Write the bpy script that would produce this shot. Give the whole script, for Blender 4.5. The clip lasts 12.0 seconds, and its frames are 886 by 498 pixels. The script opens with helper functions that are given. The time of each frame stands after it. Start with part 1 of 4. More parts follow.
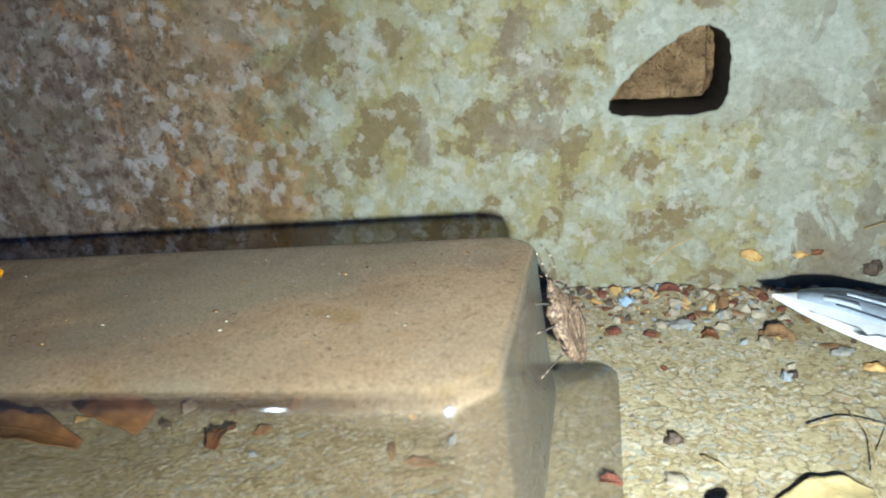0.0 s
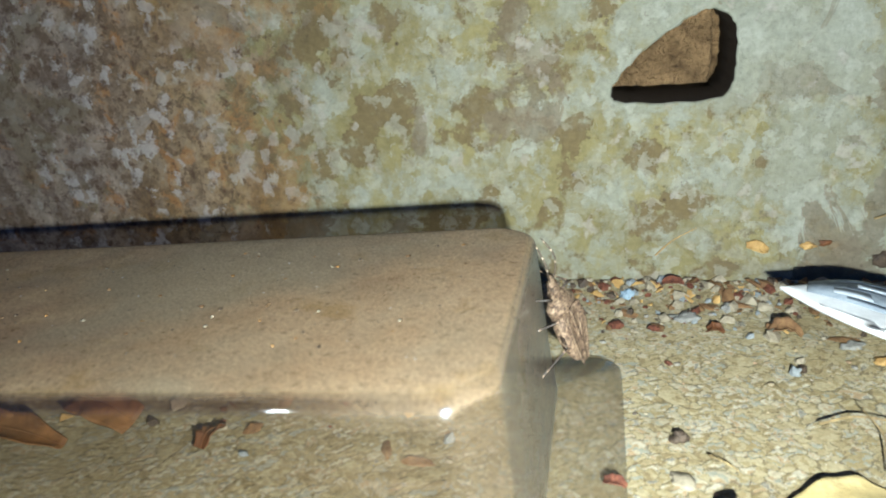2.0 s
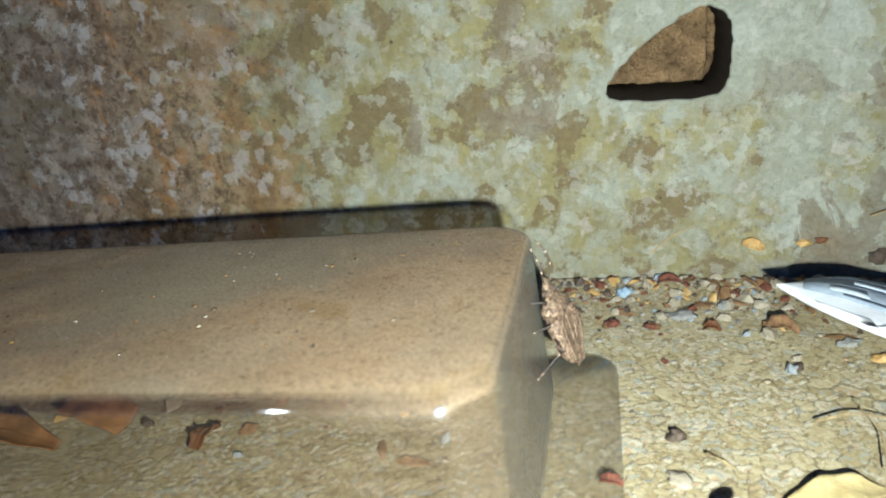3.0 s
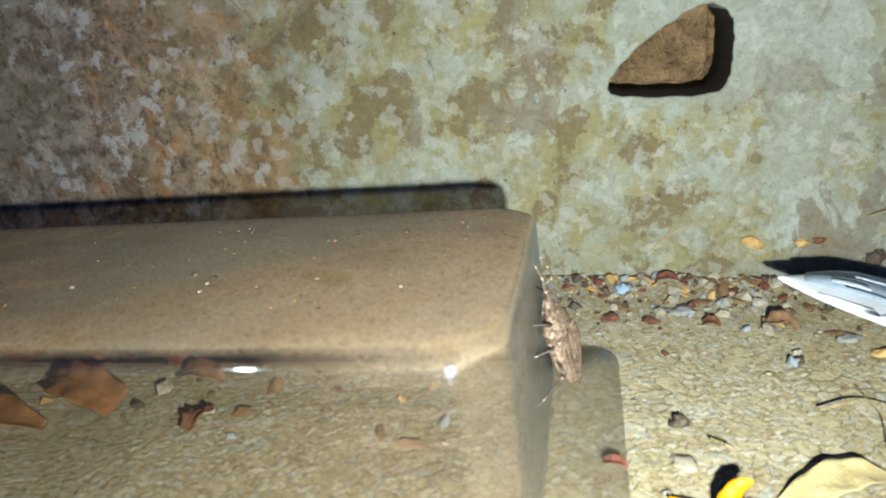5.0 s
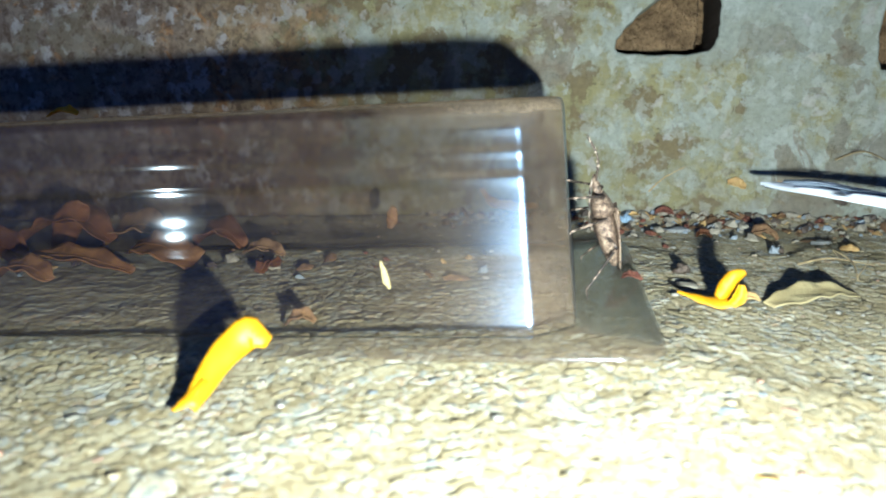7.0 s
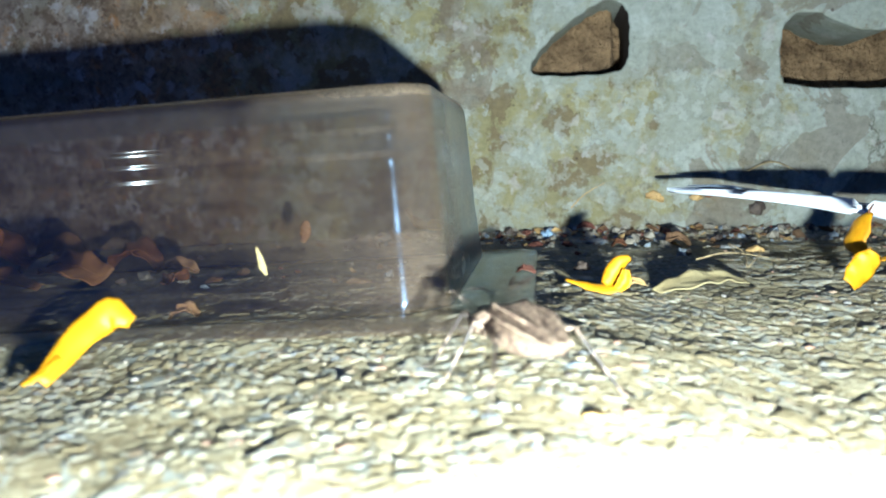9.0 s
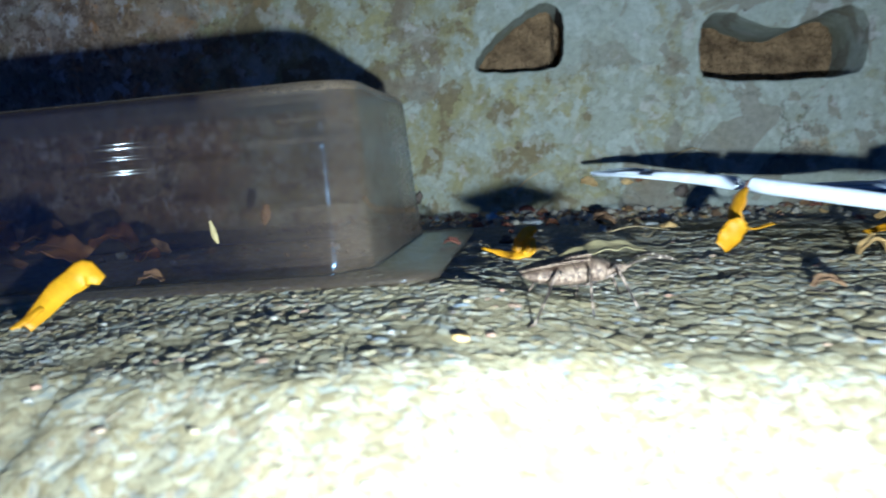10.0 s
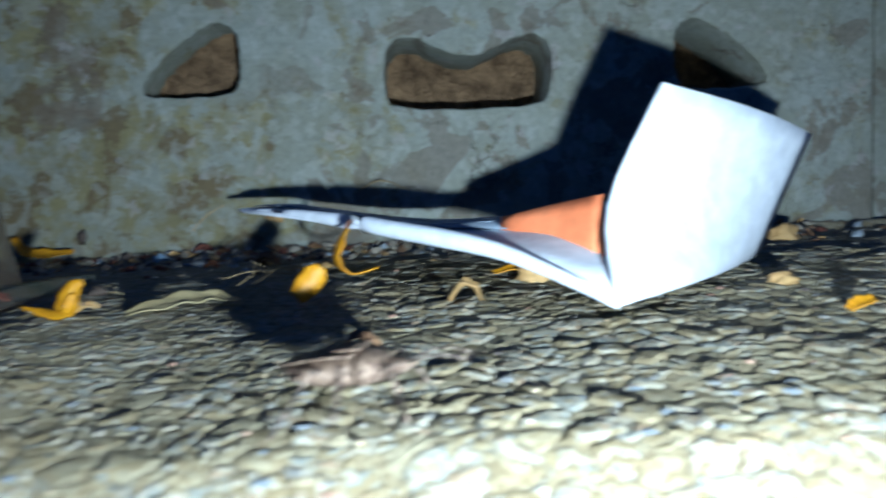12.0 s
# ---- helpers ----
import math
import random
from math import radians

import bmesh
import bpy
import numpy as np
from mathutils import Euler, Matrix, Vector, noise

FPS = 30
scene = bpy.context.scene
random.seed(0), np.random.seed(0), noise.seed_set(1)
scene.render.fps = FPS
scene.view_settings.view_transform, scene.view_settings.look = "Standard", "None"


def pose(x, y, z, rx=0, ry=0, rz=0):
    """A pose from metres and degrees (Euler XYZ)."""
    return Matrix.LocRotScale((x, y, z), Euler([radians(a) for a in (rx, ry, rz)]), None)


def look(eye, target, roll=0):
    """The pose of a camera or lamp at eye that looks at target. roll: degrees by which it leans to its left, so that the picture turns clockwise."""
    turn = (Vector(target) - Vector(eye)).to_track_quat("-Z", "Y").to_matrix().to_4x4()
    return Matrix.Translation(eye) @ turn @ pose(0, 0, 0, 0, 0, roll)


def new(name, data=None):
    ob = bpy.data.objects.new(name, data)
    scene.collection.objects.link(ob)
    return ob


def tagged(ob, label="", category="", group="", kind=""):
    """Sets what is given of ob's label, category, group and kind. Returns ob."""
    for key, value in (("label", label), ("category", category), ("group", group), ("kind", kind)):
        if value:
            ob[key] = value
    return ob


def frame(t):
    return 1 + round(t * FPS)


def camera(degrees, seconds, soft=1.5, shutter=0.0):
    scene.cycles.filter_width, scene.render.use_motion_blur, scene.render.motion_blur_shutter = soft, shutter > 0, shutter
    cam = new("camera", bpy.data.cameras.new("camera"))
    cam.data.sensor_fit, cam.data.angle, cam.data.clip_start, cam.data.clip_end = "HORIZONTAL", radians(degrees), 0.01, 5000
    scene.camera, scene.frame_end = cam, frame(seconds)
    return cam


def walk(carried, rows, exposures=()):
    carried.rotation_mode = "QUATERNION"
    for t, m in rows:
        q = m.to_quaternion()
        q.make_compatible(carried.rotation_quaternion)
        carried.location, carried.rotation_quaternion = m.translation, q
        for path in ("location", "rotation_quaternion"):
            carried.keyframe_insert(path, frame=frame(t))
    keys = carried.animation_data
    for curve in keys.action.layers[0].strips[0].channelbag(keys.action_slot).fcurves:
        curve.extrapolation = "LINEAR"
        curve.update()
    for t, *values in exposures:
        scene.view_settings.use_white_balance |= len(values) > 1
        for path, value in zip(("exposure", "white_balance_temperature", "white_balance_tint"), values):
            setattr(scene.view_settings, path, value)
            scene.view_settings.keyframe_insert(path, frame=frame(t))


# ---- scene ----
# ---------- camera and its path (rows in units of 50 mm) ----------
K = 0.05
cam = camera(60.8, 12.0, soft=1.8, shutter=0.5)
# a phone lens set close: focus at 0.2 m, small pupil
cam.data.dof.use_dof = True
cam.data.dof.focus_distance = 0.2
cam.data.dof.aperture_fstop = 24.0
PATH = [
    (0, (-0.045, -4.742, 1.969), (-0.462, -2.896, 1.32), -4.3),
    (0.5, (-0.085, -4.614, 1.905), (-0.494, -2.771, 1.244), -4.0),
    (1, (-0.067, -4.616, 1.908), (-0.477, -2.774, 1.246), -4.2),
    (1.5, (-0.084, -4.617, 1.899), (-0.491, -2.776, 1.231), -4.0),
    (2, (-0.063, -4.616, 1.924), (-0.477, -2.777, 1.254), -4.4),
    (2.5, (-0.057, -4.607, 1.911), (-0.469, -2.769, 1.237), -4.5),
    (3, (-0.056, -4.602, 1.914), (-0.463, -2.762, 1.243), -4.6),
    (5, (-0.142, -4.645, 1.726), (-0.51, -2.777, 1.112), -2.9),
    (5.5, (-0.186, -4.638, 1.658), (-0.537, -2.764, 1.055), -2.1),
    (6, (-0.194, -4.727, 1.561), (-0.532, -2.833, 1.016), -1.6),
    (6.5, (-0.334, -5.42, 1.069), (-0.648, -3.498, 0.61), -0.3),
    (8.5, (-0.084, -5.681, 0.671), (-0.379, -3.72, 0.409), -1.2),
    (9, (0.069, -5.593, 0.568), (-0.198, -3.624, 0.337), -1.6),
    (9.5, (0.105, -5.554, 0.492), (-0.177, -3.592, 0.228), -1.7),
    (10, (0.43, -6.082, 0.492), (0.184, -4.112, 0.257), -2.3),
    (10.5, (0.683, -6.216, 0.581), (0.432, -4.243, 0.368), -1.7),
    (11, (0.761, -6.122, 0.576), (0.525, -4.146, 0.384), -1.6),
    (11.5, (1.275, -5.75, 0.516), (1.18, -3.761, 0.325), -1.8),
    (12, (1.804, -5.535, 0.497), (1.897, -3.546, 0.31), -2.7),
]
EYES = [(t, look(Vector(eye) * K, Vector(target) * K, roll)) for t, eye, target, roll in PATH]
EXPOSURES = [(0, -0.15, 6500, 8), (0.5, -0.33, 6900, 8), (5.5, -0.3, 6800, 8), (6.0, -0.2, 6750, 8), (6.5, -0.1, 6200, 6), (8.5, -0.02, 6050, 6), (9.0, 0.12, 5950, 6), (9.5, 0.18, 5800, 6), (10.0, -0.3, 5400, 6), (10.5, 0.45, 5900, 6), (11.0, 0.3, 6000, 6), (11.5, 0.12, 6000, 6), (12, -0.85, 5300, 8)]
walk(cam, EYES, EXPOSURES)

# ---------- world: a dim night sky; the only strong light is the carried LED ----------
LED_POWER = 23800.0
# how the lamp is held beside the camera: seconds, aside, below (metres)
LED_HELD = [(0, 0.020, 0.0205), (6, 0.020, 0.0205), (8.5, 0.022, 0.0225), (10, 0.022, 0.0245), (12, 0.024, 0.0245)]
world = bpy.data.worlds.new("night")
scene.world = world
world.use_nodes = True
world.node_tree.nodes["Background"].inputs[0].default_value = (0.05, 0.24, 1.0, 1)
world.node_tree.nodes["Background"].inputs[1].default_value = 0.25

MM = 0.001
rng = np.random.default_rng(7)


# ---------- materials ----------
class Nodes:
    """A small wrapper to write node materials briefly."""

    def __init__(self, name):
        self.mat = bpy.data.materials.new(name)
        self.mat.use_nodes = True
        self.tree = self.mat.node_tree
        self.bsdf = self.tree.nodes["Principled BSDF"]
        self.out = self.tree.nodes["Material Output"]
        self.where = self.add("ShaderNodeTexCoord").outputs["Object"]

    def add(self, kind, **inputs):
        node = self.tree.nodes.new(kind)
        for key, value in inputs.items():
            self.put(node, key.replace("_", " "), value)
        return node

    def put(self, node, key, value):
        if isinstance(value, bpy.types.NodeSocket):
            self.tree.links.new(value, node.inputs[key])
        else:
            node.inputs[key].default_value = value

    def noise(self, scale, detail=6.0, rough=0.6, distortion=0.0):
        n = self.add("ShaderNodeTexNoise", Scale=scale, Detail=detail, Roughness=rough, Distortion=distortion)
        self.put(n, "Vector", self.where)
        return n.outputs["Fac"]

    def cells(self, scale, feature="F1", out="Color"):
        n = self.add("ShaderNodeTexVoronoi", Scale=scale)
        n.feature = feature
        self.put(n, "Vector", self.where)
        return n.outputs[out]

    def ramp(self, fac, *stops, hard=False):
        n = self.tree.nodes.new("ShaderNodeValToRGB")
        n.color_ramp.interpolation = "CONSTANT" if hard else "LINEAR"
        while len(n.color_ramp.elements) < len(stops):
            n.color_ramp.elements.new(0.5)
        for e, (at, c) in zip(n.color_ramp.elements, stops):
            e.position = at
            e.color = (c, c, c, 1) if isinstance(c, (int, float)) else (*c, 1)
        self.tree.links.new(fac, n.inputs[0])
        return n.outputs[0]

    def mix(self, fac, a, b, kind="MIX"):
        n = self.tree.nodes.new("ShaderNodeMix")
        n.data_type, n.blend_type = "RGBA", kind
        for key, v in ((0, fac), (6, a), (7, b)):
            if isinstance(v, bpy.types.NodeSocket):
                self.tree.links.new(v, n.inputs[key])
            else:
                n.inputs[key].default_value = v if key == 0 else (*v, 1)
        return n.outputs[2]

    def math(self, op, a, b=0.0, clamp=False):
        n = self.tree.nodes.new("ShaderNodeMath")
        n.operation, n.use_clamp = op, clamp
        for i, v in enumerate((a, b)):
            if isinstance(v, bpy.types.NodeSocket):
                self.tree.links.new(v, n.inputs[i])
            else:
                n.inputs[i].default_value = v
        return n.outputs[0]

    def bump(self, height, strength, distance):
        n = self.add("ShaderNodeBump", Strength=strength, Distance=distance)
        self.put(n, "Height", height)
        return n.outputs["Normal"]

    def finish(self, colour, rough=0.8, normal=None, spec=0.3, **more):
        self.put(self.bsdf, "Base Color", colour if isinstance(colour, bpy.types.NodeSocket) else (*colour, 1))
        self.put(self.bsdf, "Roughness", rough)
        self.put(self.bsdf, "Specular IOR Level", spec)
        if normal is not None:
            self.put(self.bsdf, "Normal", normal)
        for key, value in more.items():
            self.put(self.bsdf, key.replace("_", " "), value)
        return self.mat


def grained(name, dark, light, scale, rough=0.7, bump=0.3, depth=0.0004, spec=0.3, **more):
    """A plain natural surface: two colours mixed at two scales, with fine relief."""
    n = Nodes(name)
    f = n.noise(scale, 6, 0.65)
    g = n.noise(scale * 5.3, 4, 0.6)
    c = n.mix(n.ramp(f, (0.3, 0.0), (0.7, 1.0)), dark, light)
    c = n.mix(0.35, c, n.ramp(g, (0.3, 0.35), (0.7, 1.0)), "MULTIPLY")
    return n.finish(c, rough, n.bump(n.math("ADD", f, g), bump, depth), spec, **more)


def wall_material():
    n = Nodes("weathered_plaster")
    pos = n.add("ShaderNodeSeparateXYZ")
    n.put(pos, 0, n.where)
    x, z = pos.outputs[0], pos.outputs[2]
    # coordinates shaken by noise, so that the flakes get ragged borders
    shake = n.add("ShaderNodeTexNoise", Scale=130.0, Detail=8.0, Roughness=0.74)
    n.put(shake, "Vector", n.where)
    off = n.add("ShaderNodeVectorMath")
    off.operation = "MULTIPLY_ADD"
    n.put(off, 0, shake.outputs["Color"]), n.put(off, 2, n.where)
    off.inputs[1].default_value = (0.014, 0.014, 0.014)

    def flakes(scale):
        v = n.add("ShaderNodeTexVoronoi", Scale=scale)
        n.put(v, "Vector", off.outputs[0])
        sep = n.add("ShaderNodeSeparateColor")
        n.put(sep, 0, v.outputs["Color"])
        return sep.outputs[0], sep.outputs[1]

    big_a, big_b = flakes(95)
    small_a, small_b = flakes(260)
    mid = n.noise(48, 9, 0.68)
    fine = n.noise(420, 6, 0.7)
    left = n.ramp(n.math("ADD", n.math("MULTIPLY", x, -6.6), n.math("MULTIPLY", n.math("SUBTRACT", n.noise(16, 4, 0.6), 0.5), 1.1)), (0.5, 0.0), (0.98, 1.0))
    c = n.mix(n.ramp(n.noise(34, 7, 0.65), (0.38, 0.0), (0.62, 1.0)), (0.34, 0.355, 0.275), (0.41, 0.45, 0.4))
    # clean trowelled cement round the recesses
    keep = None
    for cx, cz, rx, rz in ((0.02, 0.069, 0.028, 0.022), (0.116, 0.062, 0.042, 0.02), (0.052, 0.075, 0.014, 0.05)):
        a = n.math("POWER", n.math("DIVIDE", n.math("SUBTRACT", x, cx), rx), 2.0)
        b = n.math("POWER", n.math("DIVIDE", n.math("SUBTRACT", z, cz), rz), 2.0)
        k = n.ramp(n.math("ADD", n.math("ADD", a, b), n.math("MULTIPLY", n.math("SUBTRACT", mid, 0.5), 1.6)), (0.7, 1.0), (1.0, 0.0))
        keep = k if keep is None else n.math("MAXIMUM", keep, k)
    stain = n.math("SUBTRACT", n.math("ADD", mid, n.math("MULTIPLY", left, 0.12)), n.math("ADD", n.math("MULTIPLY", keep, 0.14), n.ramp(x, (0.03, 0.0), (0.1, 0.16))))
    olive = n.mix(big_a, (0.35, 0.31, 0.13), (0.25, 0.21, 0.085))
    c = n.mix(n.math("MULTIPLY", n.ramp(n.math("ADD", stain, n.math("MULTIPLY", n.math("SUBTRACT", small_a, 0.5), 0.12)), (0.39, 0.0), (0.54, 1.0)), 0.85), c, olive)
    tan = n.math("ADD", n.math("ADD", stain, n.math("MULTIPLY", n.math("SUBTRACT", big_b, 0.5), 0.34)), n.math("MULTIPLY", n.math("SUBTRACT", n.noise(130, 5), 0.5), 0.4))
    c = n.mix(n.math("MULTIPLY", n.ramp(tan, (0.58, 0.0), (0.63, 1.0)), 0.8), c, (0.2, 0.15, 0.075))
    pale = n.ramp(n.math("ADD", small_b, n.math("MULTIPLY", n.math("SUBTRACT", n.noise(60, 4), 0.5), 1.3)), (0.72, 0.0), (0.8, 1.0))
    c = n.mix(n.math("MULTIPLY", pale, n.math("SUBTRACT", 0.38, n.math("MULTIPLY", left, 0.28))), c, (0.53, 0.57, 0.52))
    # brown and purplish grime
    grime = n.mix(n.ramp(n.noise(40, 6, 0.7), (0.42, 0.0), (0.58, 1.0)), (0.34, 0.205, 0.085), (0.46, 0.33, 0.19))
    lilac = n.ramp(n.math("ADD", n.math("MULTIPLY", x, -1.0), n.math("MULTIPLY", n.math("SUBTRACT", n.noise(30, 8, 0.7), 0.5), 0.32)), (0.11, 0.0), (0.2, 1.0))
    grime = n.mix(lilac, grime, n.mix(big_a, (0.5, 0.42, 0.375), (0.32, 0.255, 0.23)))
    g = n.math("ADD", n.math("MULTIPLY", left, 0.75), n.math("ADD", n.math("MULTIPLY", n.math("SUBTRACT", n.noise(26, 11, 0.72), 0.5), 2.1), n.math("MULTIPLY", n.math("SUBTRACT", small_a, 0.5), 0.25)))
    c = n.mix(n.math("MULTIPLY", n.ramp(g, (0.26, 0.0), (0.48, 1.0)), 0.88), c, grime)
    blotch = n.ramp(n.noise(42, 10, 0.76), (0.36, 0.42), (0.58, 1.0))
    c = n.mix(n.math("MULTIPLY", left, 0.85), c, n.mix(1.0, c, blotch, "MULTIPLY"))
    # the dirty end is mottled: dark scabs, rust and chips of the pale skin that is left
    scab = n.ramp(n.noise(120, 9, 0.78, 0.4), (0.42, 1.0), (0.53, 0.0))
    c = n.mix(n.math("MULTIPLY", n.math("MULTIPLY", scab, left), 0.75), c, (0.12, 0.082, 0.055))
    rust = n.ramp(n.noise(85, 8, 0.7, 0.6), (0.56, 0.0), (0.62, 1.0))
    c = n.mix(n.math("MULTIPLY", n.math("MULTIPLY", rust, left), 0.7), c, (0.4, 0.2, 0.075))
    chips = n.math("MULTIPLY", n.ramp(small_b, (0.76, 0.0), (0.8, 1.0)), n.ramp(n.noise(55, 4, 0.6), (0.44, 0.0), (0.52, 1.0)))
    c = n.mix(n.math("MULTIPLY", n.math("MULTIPLY", chips, left), 0.7), c, (0.55, 0.54, 0.56))
    # bare patches where the skin has come off
    bare = n.math("SUBTRACT", n.noise(27, 10, 0.66, 0.5), n.math("MULTIPLY", keep, 0.05))
    c = n.mix(n.math("MULTIPLY", n.ramp(bare, (0.575, 0.0), (0.588, 1.0)), 0.72), c, n.mix(big_b, (0.19, 0.155, 0.1), (0.26, 0.22, 0.165)))
    # broad taupe patches on the cleaner plaster
    taupe = n.math("MULTIPLY", n.ramp(n.math("ADD", n.noise(46, 5, 0.5, 0.7), n.math("MULTIPLY", n.math("SUBTRACT", big_a, 0.5), 0.07)), (0.575, 0.0), (0.587, 1.0)), n.ramp(x, (0.02, 0.0), (0.07, 1.0)))
    c = n.mix(n.math("MULTIPLY", taupe, 0.72), c, n.mix(n.noise(300, 4), (0.19, 0.165, 0.12), (0.3, 0.27, 0.215)))
    pits = n.math("MULTIPLY", n.ramp(n.cells(140, "F1", "Distance"), (0.05, 1.0), (0.11, 0.0)), n.ramp(n.noise(48, 3), (0.5, 0.0), (0.56, 1.0)))
    c = n.mix(n.math("MULTIPLY", pits, 0.8), c, (0.07, 0.045, 0.03))
    # hairline cracks
    crack = n.add("ShaderNodeTexVoronoi", Scale=26.0)
    crack.feature = "DISTANCE_TO_EDGE"
    n.put(crack, "Vector", off.outputs[0])
    line = n.math("MULTIPLY", n.ramp(crack.outputs["Distance"], (0.004, 1.0), (0.012, 0.0)), n.ramp(n.noise(19, 3), (0.54, 0.0), (0.6, 1.0)))
    c = n.mix(n.math("MULTIPLY", line, 0.7), c, (0.08, 0.06, 0.04))
    dark = n.math("ADD", n.noise(260, 7, 0.74), n.math("MULTIPLY", left, 0.1))
    c = n.mix(n.math("MULTIPLY", n.ramp(dark, (0.62, 0.0), (0.7, 1.0)), 0.8), c, (0.09, 0.05, 0.03))
    flecks = n.math("MULTIPLY", n.ramp(small_a, (0.9, 0.0), (0.92, 1.0)), n.ramp(n.noise(90, 3), (0.5, 0.0), (0.56, 1.0)))
    c = n.mix(n.math("MULTIPLY", flecks, 0.6), c, (0.5, 0.49, 0.46))
    c = n.mix(0.5, c, n.ramp(fine, (0.25, 0.4), (0.65, 1.0)), "MULTIPLY")
    c = n.mix(1.0, c, (0.67, 0.645, 0.61), "MULTIPLY")
    height = n.math("ADD", n.math("MULTIPLY", mid, 1.2), n.math("ADD", n.math("MULTIPLY", big_b, 0.22), n.math("ADD", n.math("MULTIPLY", small_a, 0.16), n.math("MULTIPLY", fine, 0.45))))
    return n.finish(c, n.ramp(mid, (0.3, 0.6), (0.7, 0.9)), n.bump(height, 0.75, 0.0014), 0.3)


def ground_material():
    n = Nodes("rough_concrete_ground")
    kind, top = n.add("ShaderNodeAttribute"), n.add("ShaderNodeAttribute")
    kind.attribute_name, top.attribute_name = "stone_kind", "stone_top"
    stone = n.ramp(kind.outputs["Fac"], (0.0, (0.24, 0.18, 0.1)), (0.14, (0.4, 0.32, 0.2)), (0.3, (0.52, 0.45, 0.31)), (0.48, (0.36, 0.28, 0.16)),
                   (0.62, (0.33, 0.37, 0.38)), (0.7, (0.58, 0.53, 0.43)), (0.82, (0.46, 0.31, 0.21)), (0.88, (0.64, 0.61, 0.53)), (0.96, (0.24, 0.26, 0.3)), hard=True)
    paste = n.mix(n.ramp(n.noise(90, 6, 0.65), (0.35, 0.0), (0.65, 1.0)), (0.33, 0.25, 0.135), (0.46, 0.38, 0.24))
    c = n.mix(0.6, paste, stone)
    c = n.mix(n.math("MULTIPLY", n.ramp(n.noise(24, 5, 0.6), (0.52, 0.0), (0.64, 1.0)), 0.35), c, (0.25, 0.19, 0.11))
    # gaps between the stones coloured dark for shade that the low relief lacks
    gaps = n.ramp(n.math("ADD", top.outputs["Fac"], n.math("MULTIPLY", n.math("SUBTRACT", n.noise(500, 4), 0.5), 0.5)), (0.06, 1.0), (0.3, 0.0))
    c = n.mix(n.math("MULTIPLY", gaps, 0.6), c, (0.1, 0.075, 0.045))
    fine = n.noise(900, 5, 0.7)
    c = n.mix(0.45, c, n.ramp(fine, (0.28, 0.3), (0.62, 1.0)), "MULTIPLY")
    c = n.mix(1.0, c, (0.538, 0.55, 0.522), "MULTIPLY")
    return n.finish(c, 0.85, n.bump(n.math("ADD", n.noise(1300, 4, 0.7), n.noise(420, 3)), 0.5, 0.0005), 0.15, Diffuse_Roughness=1.0)


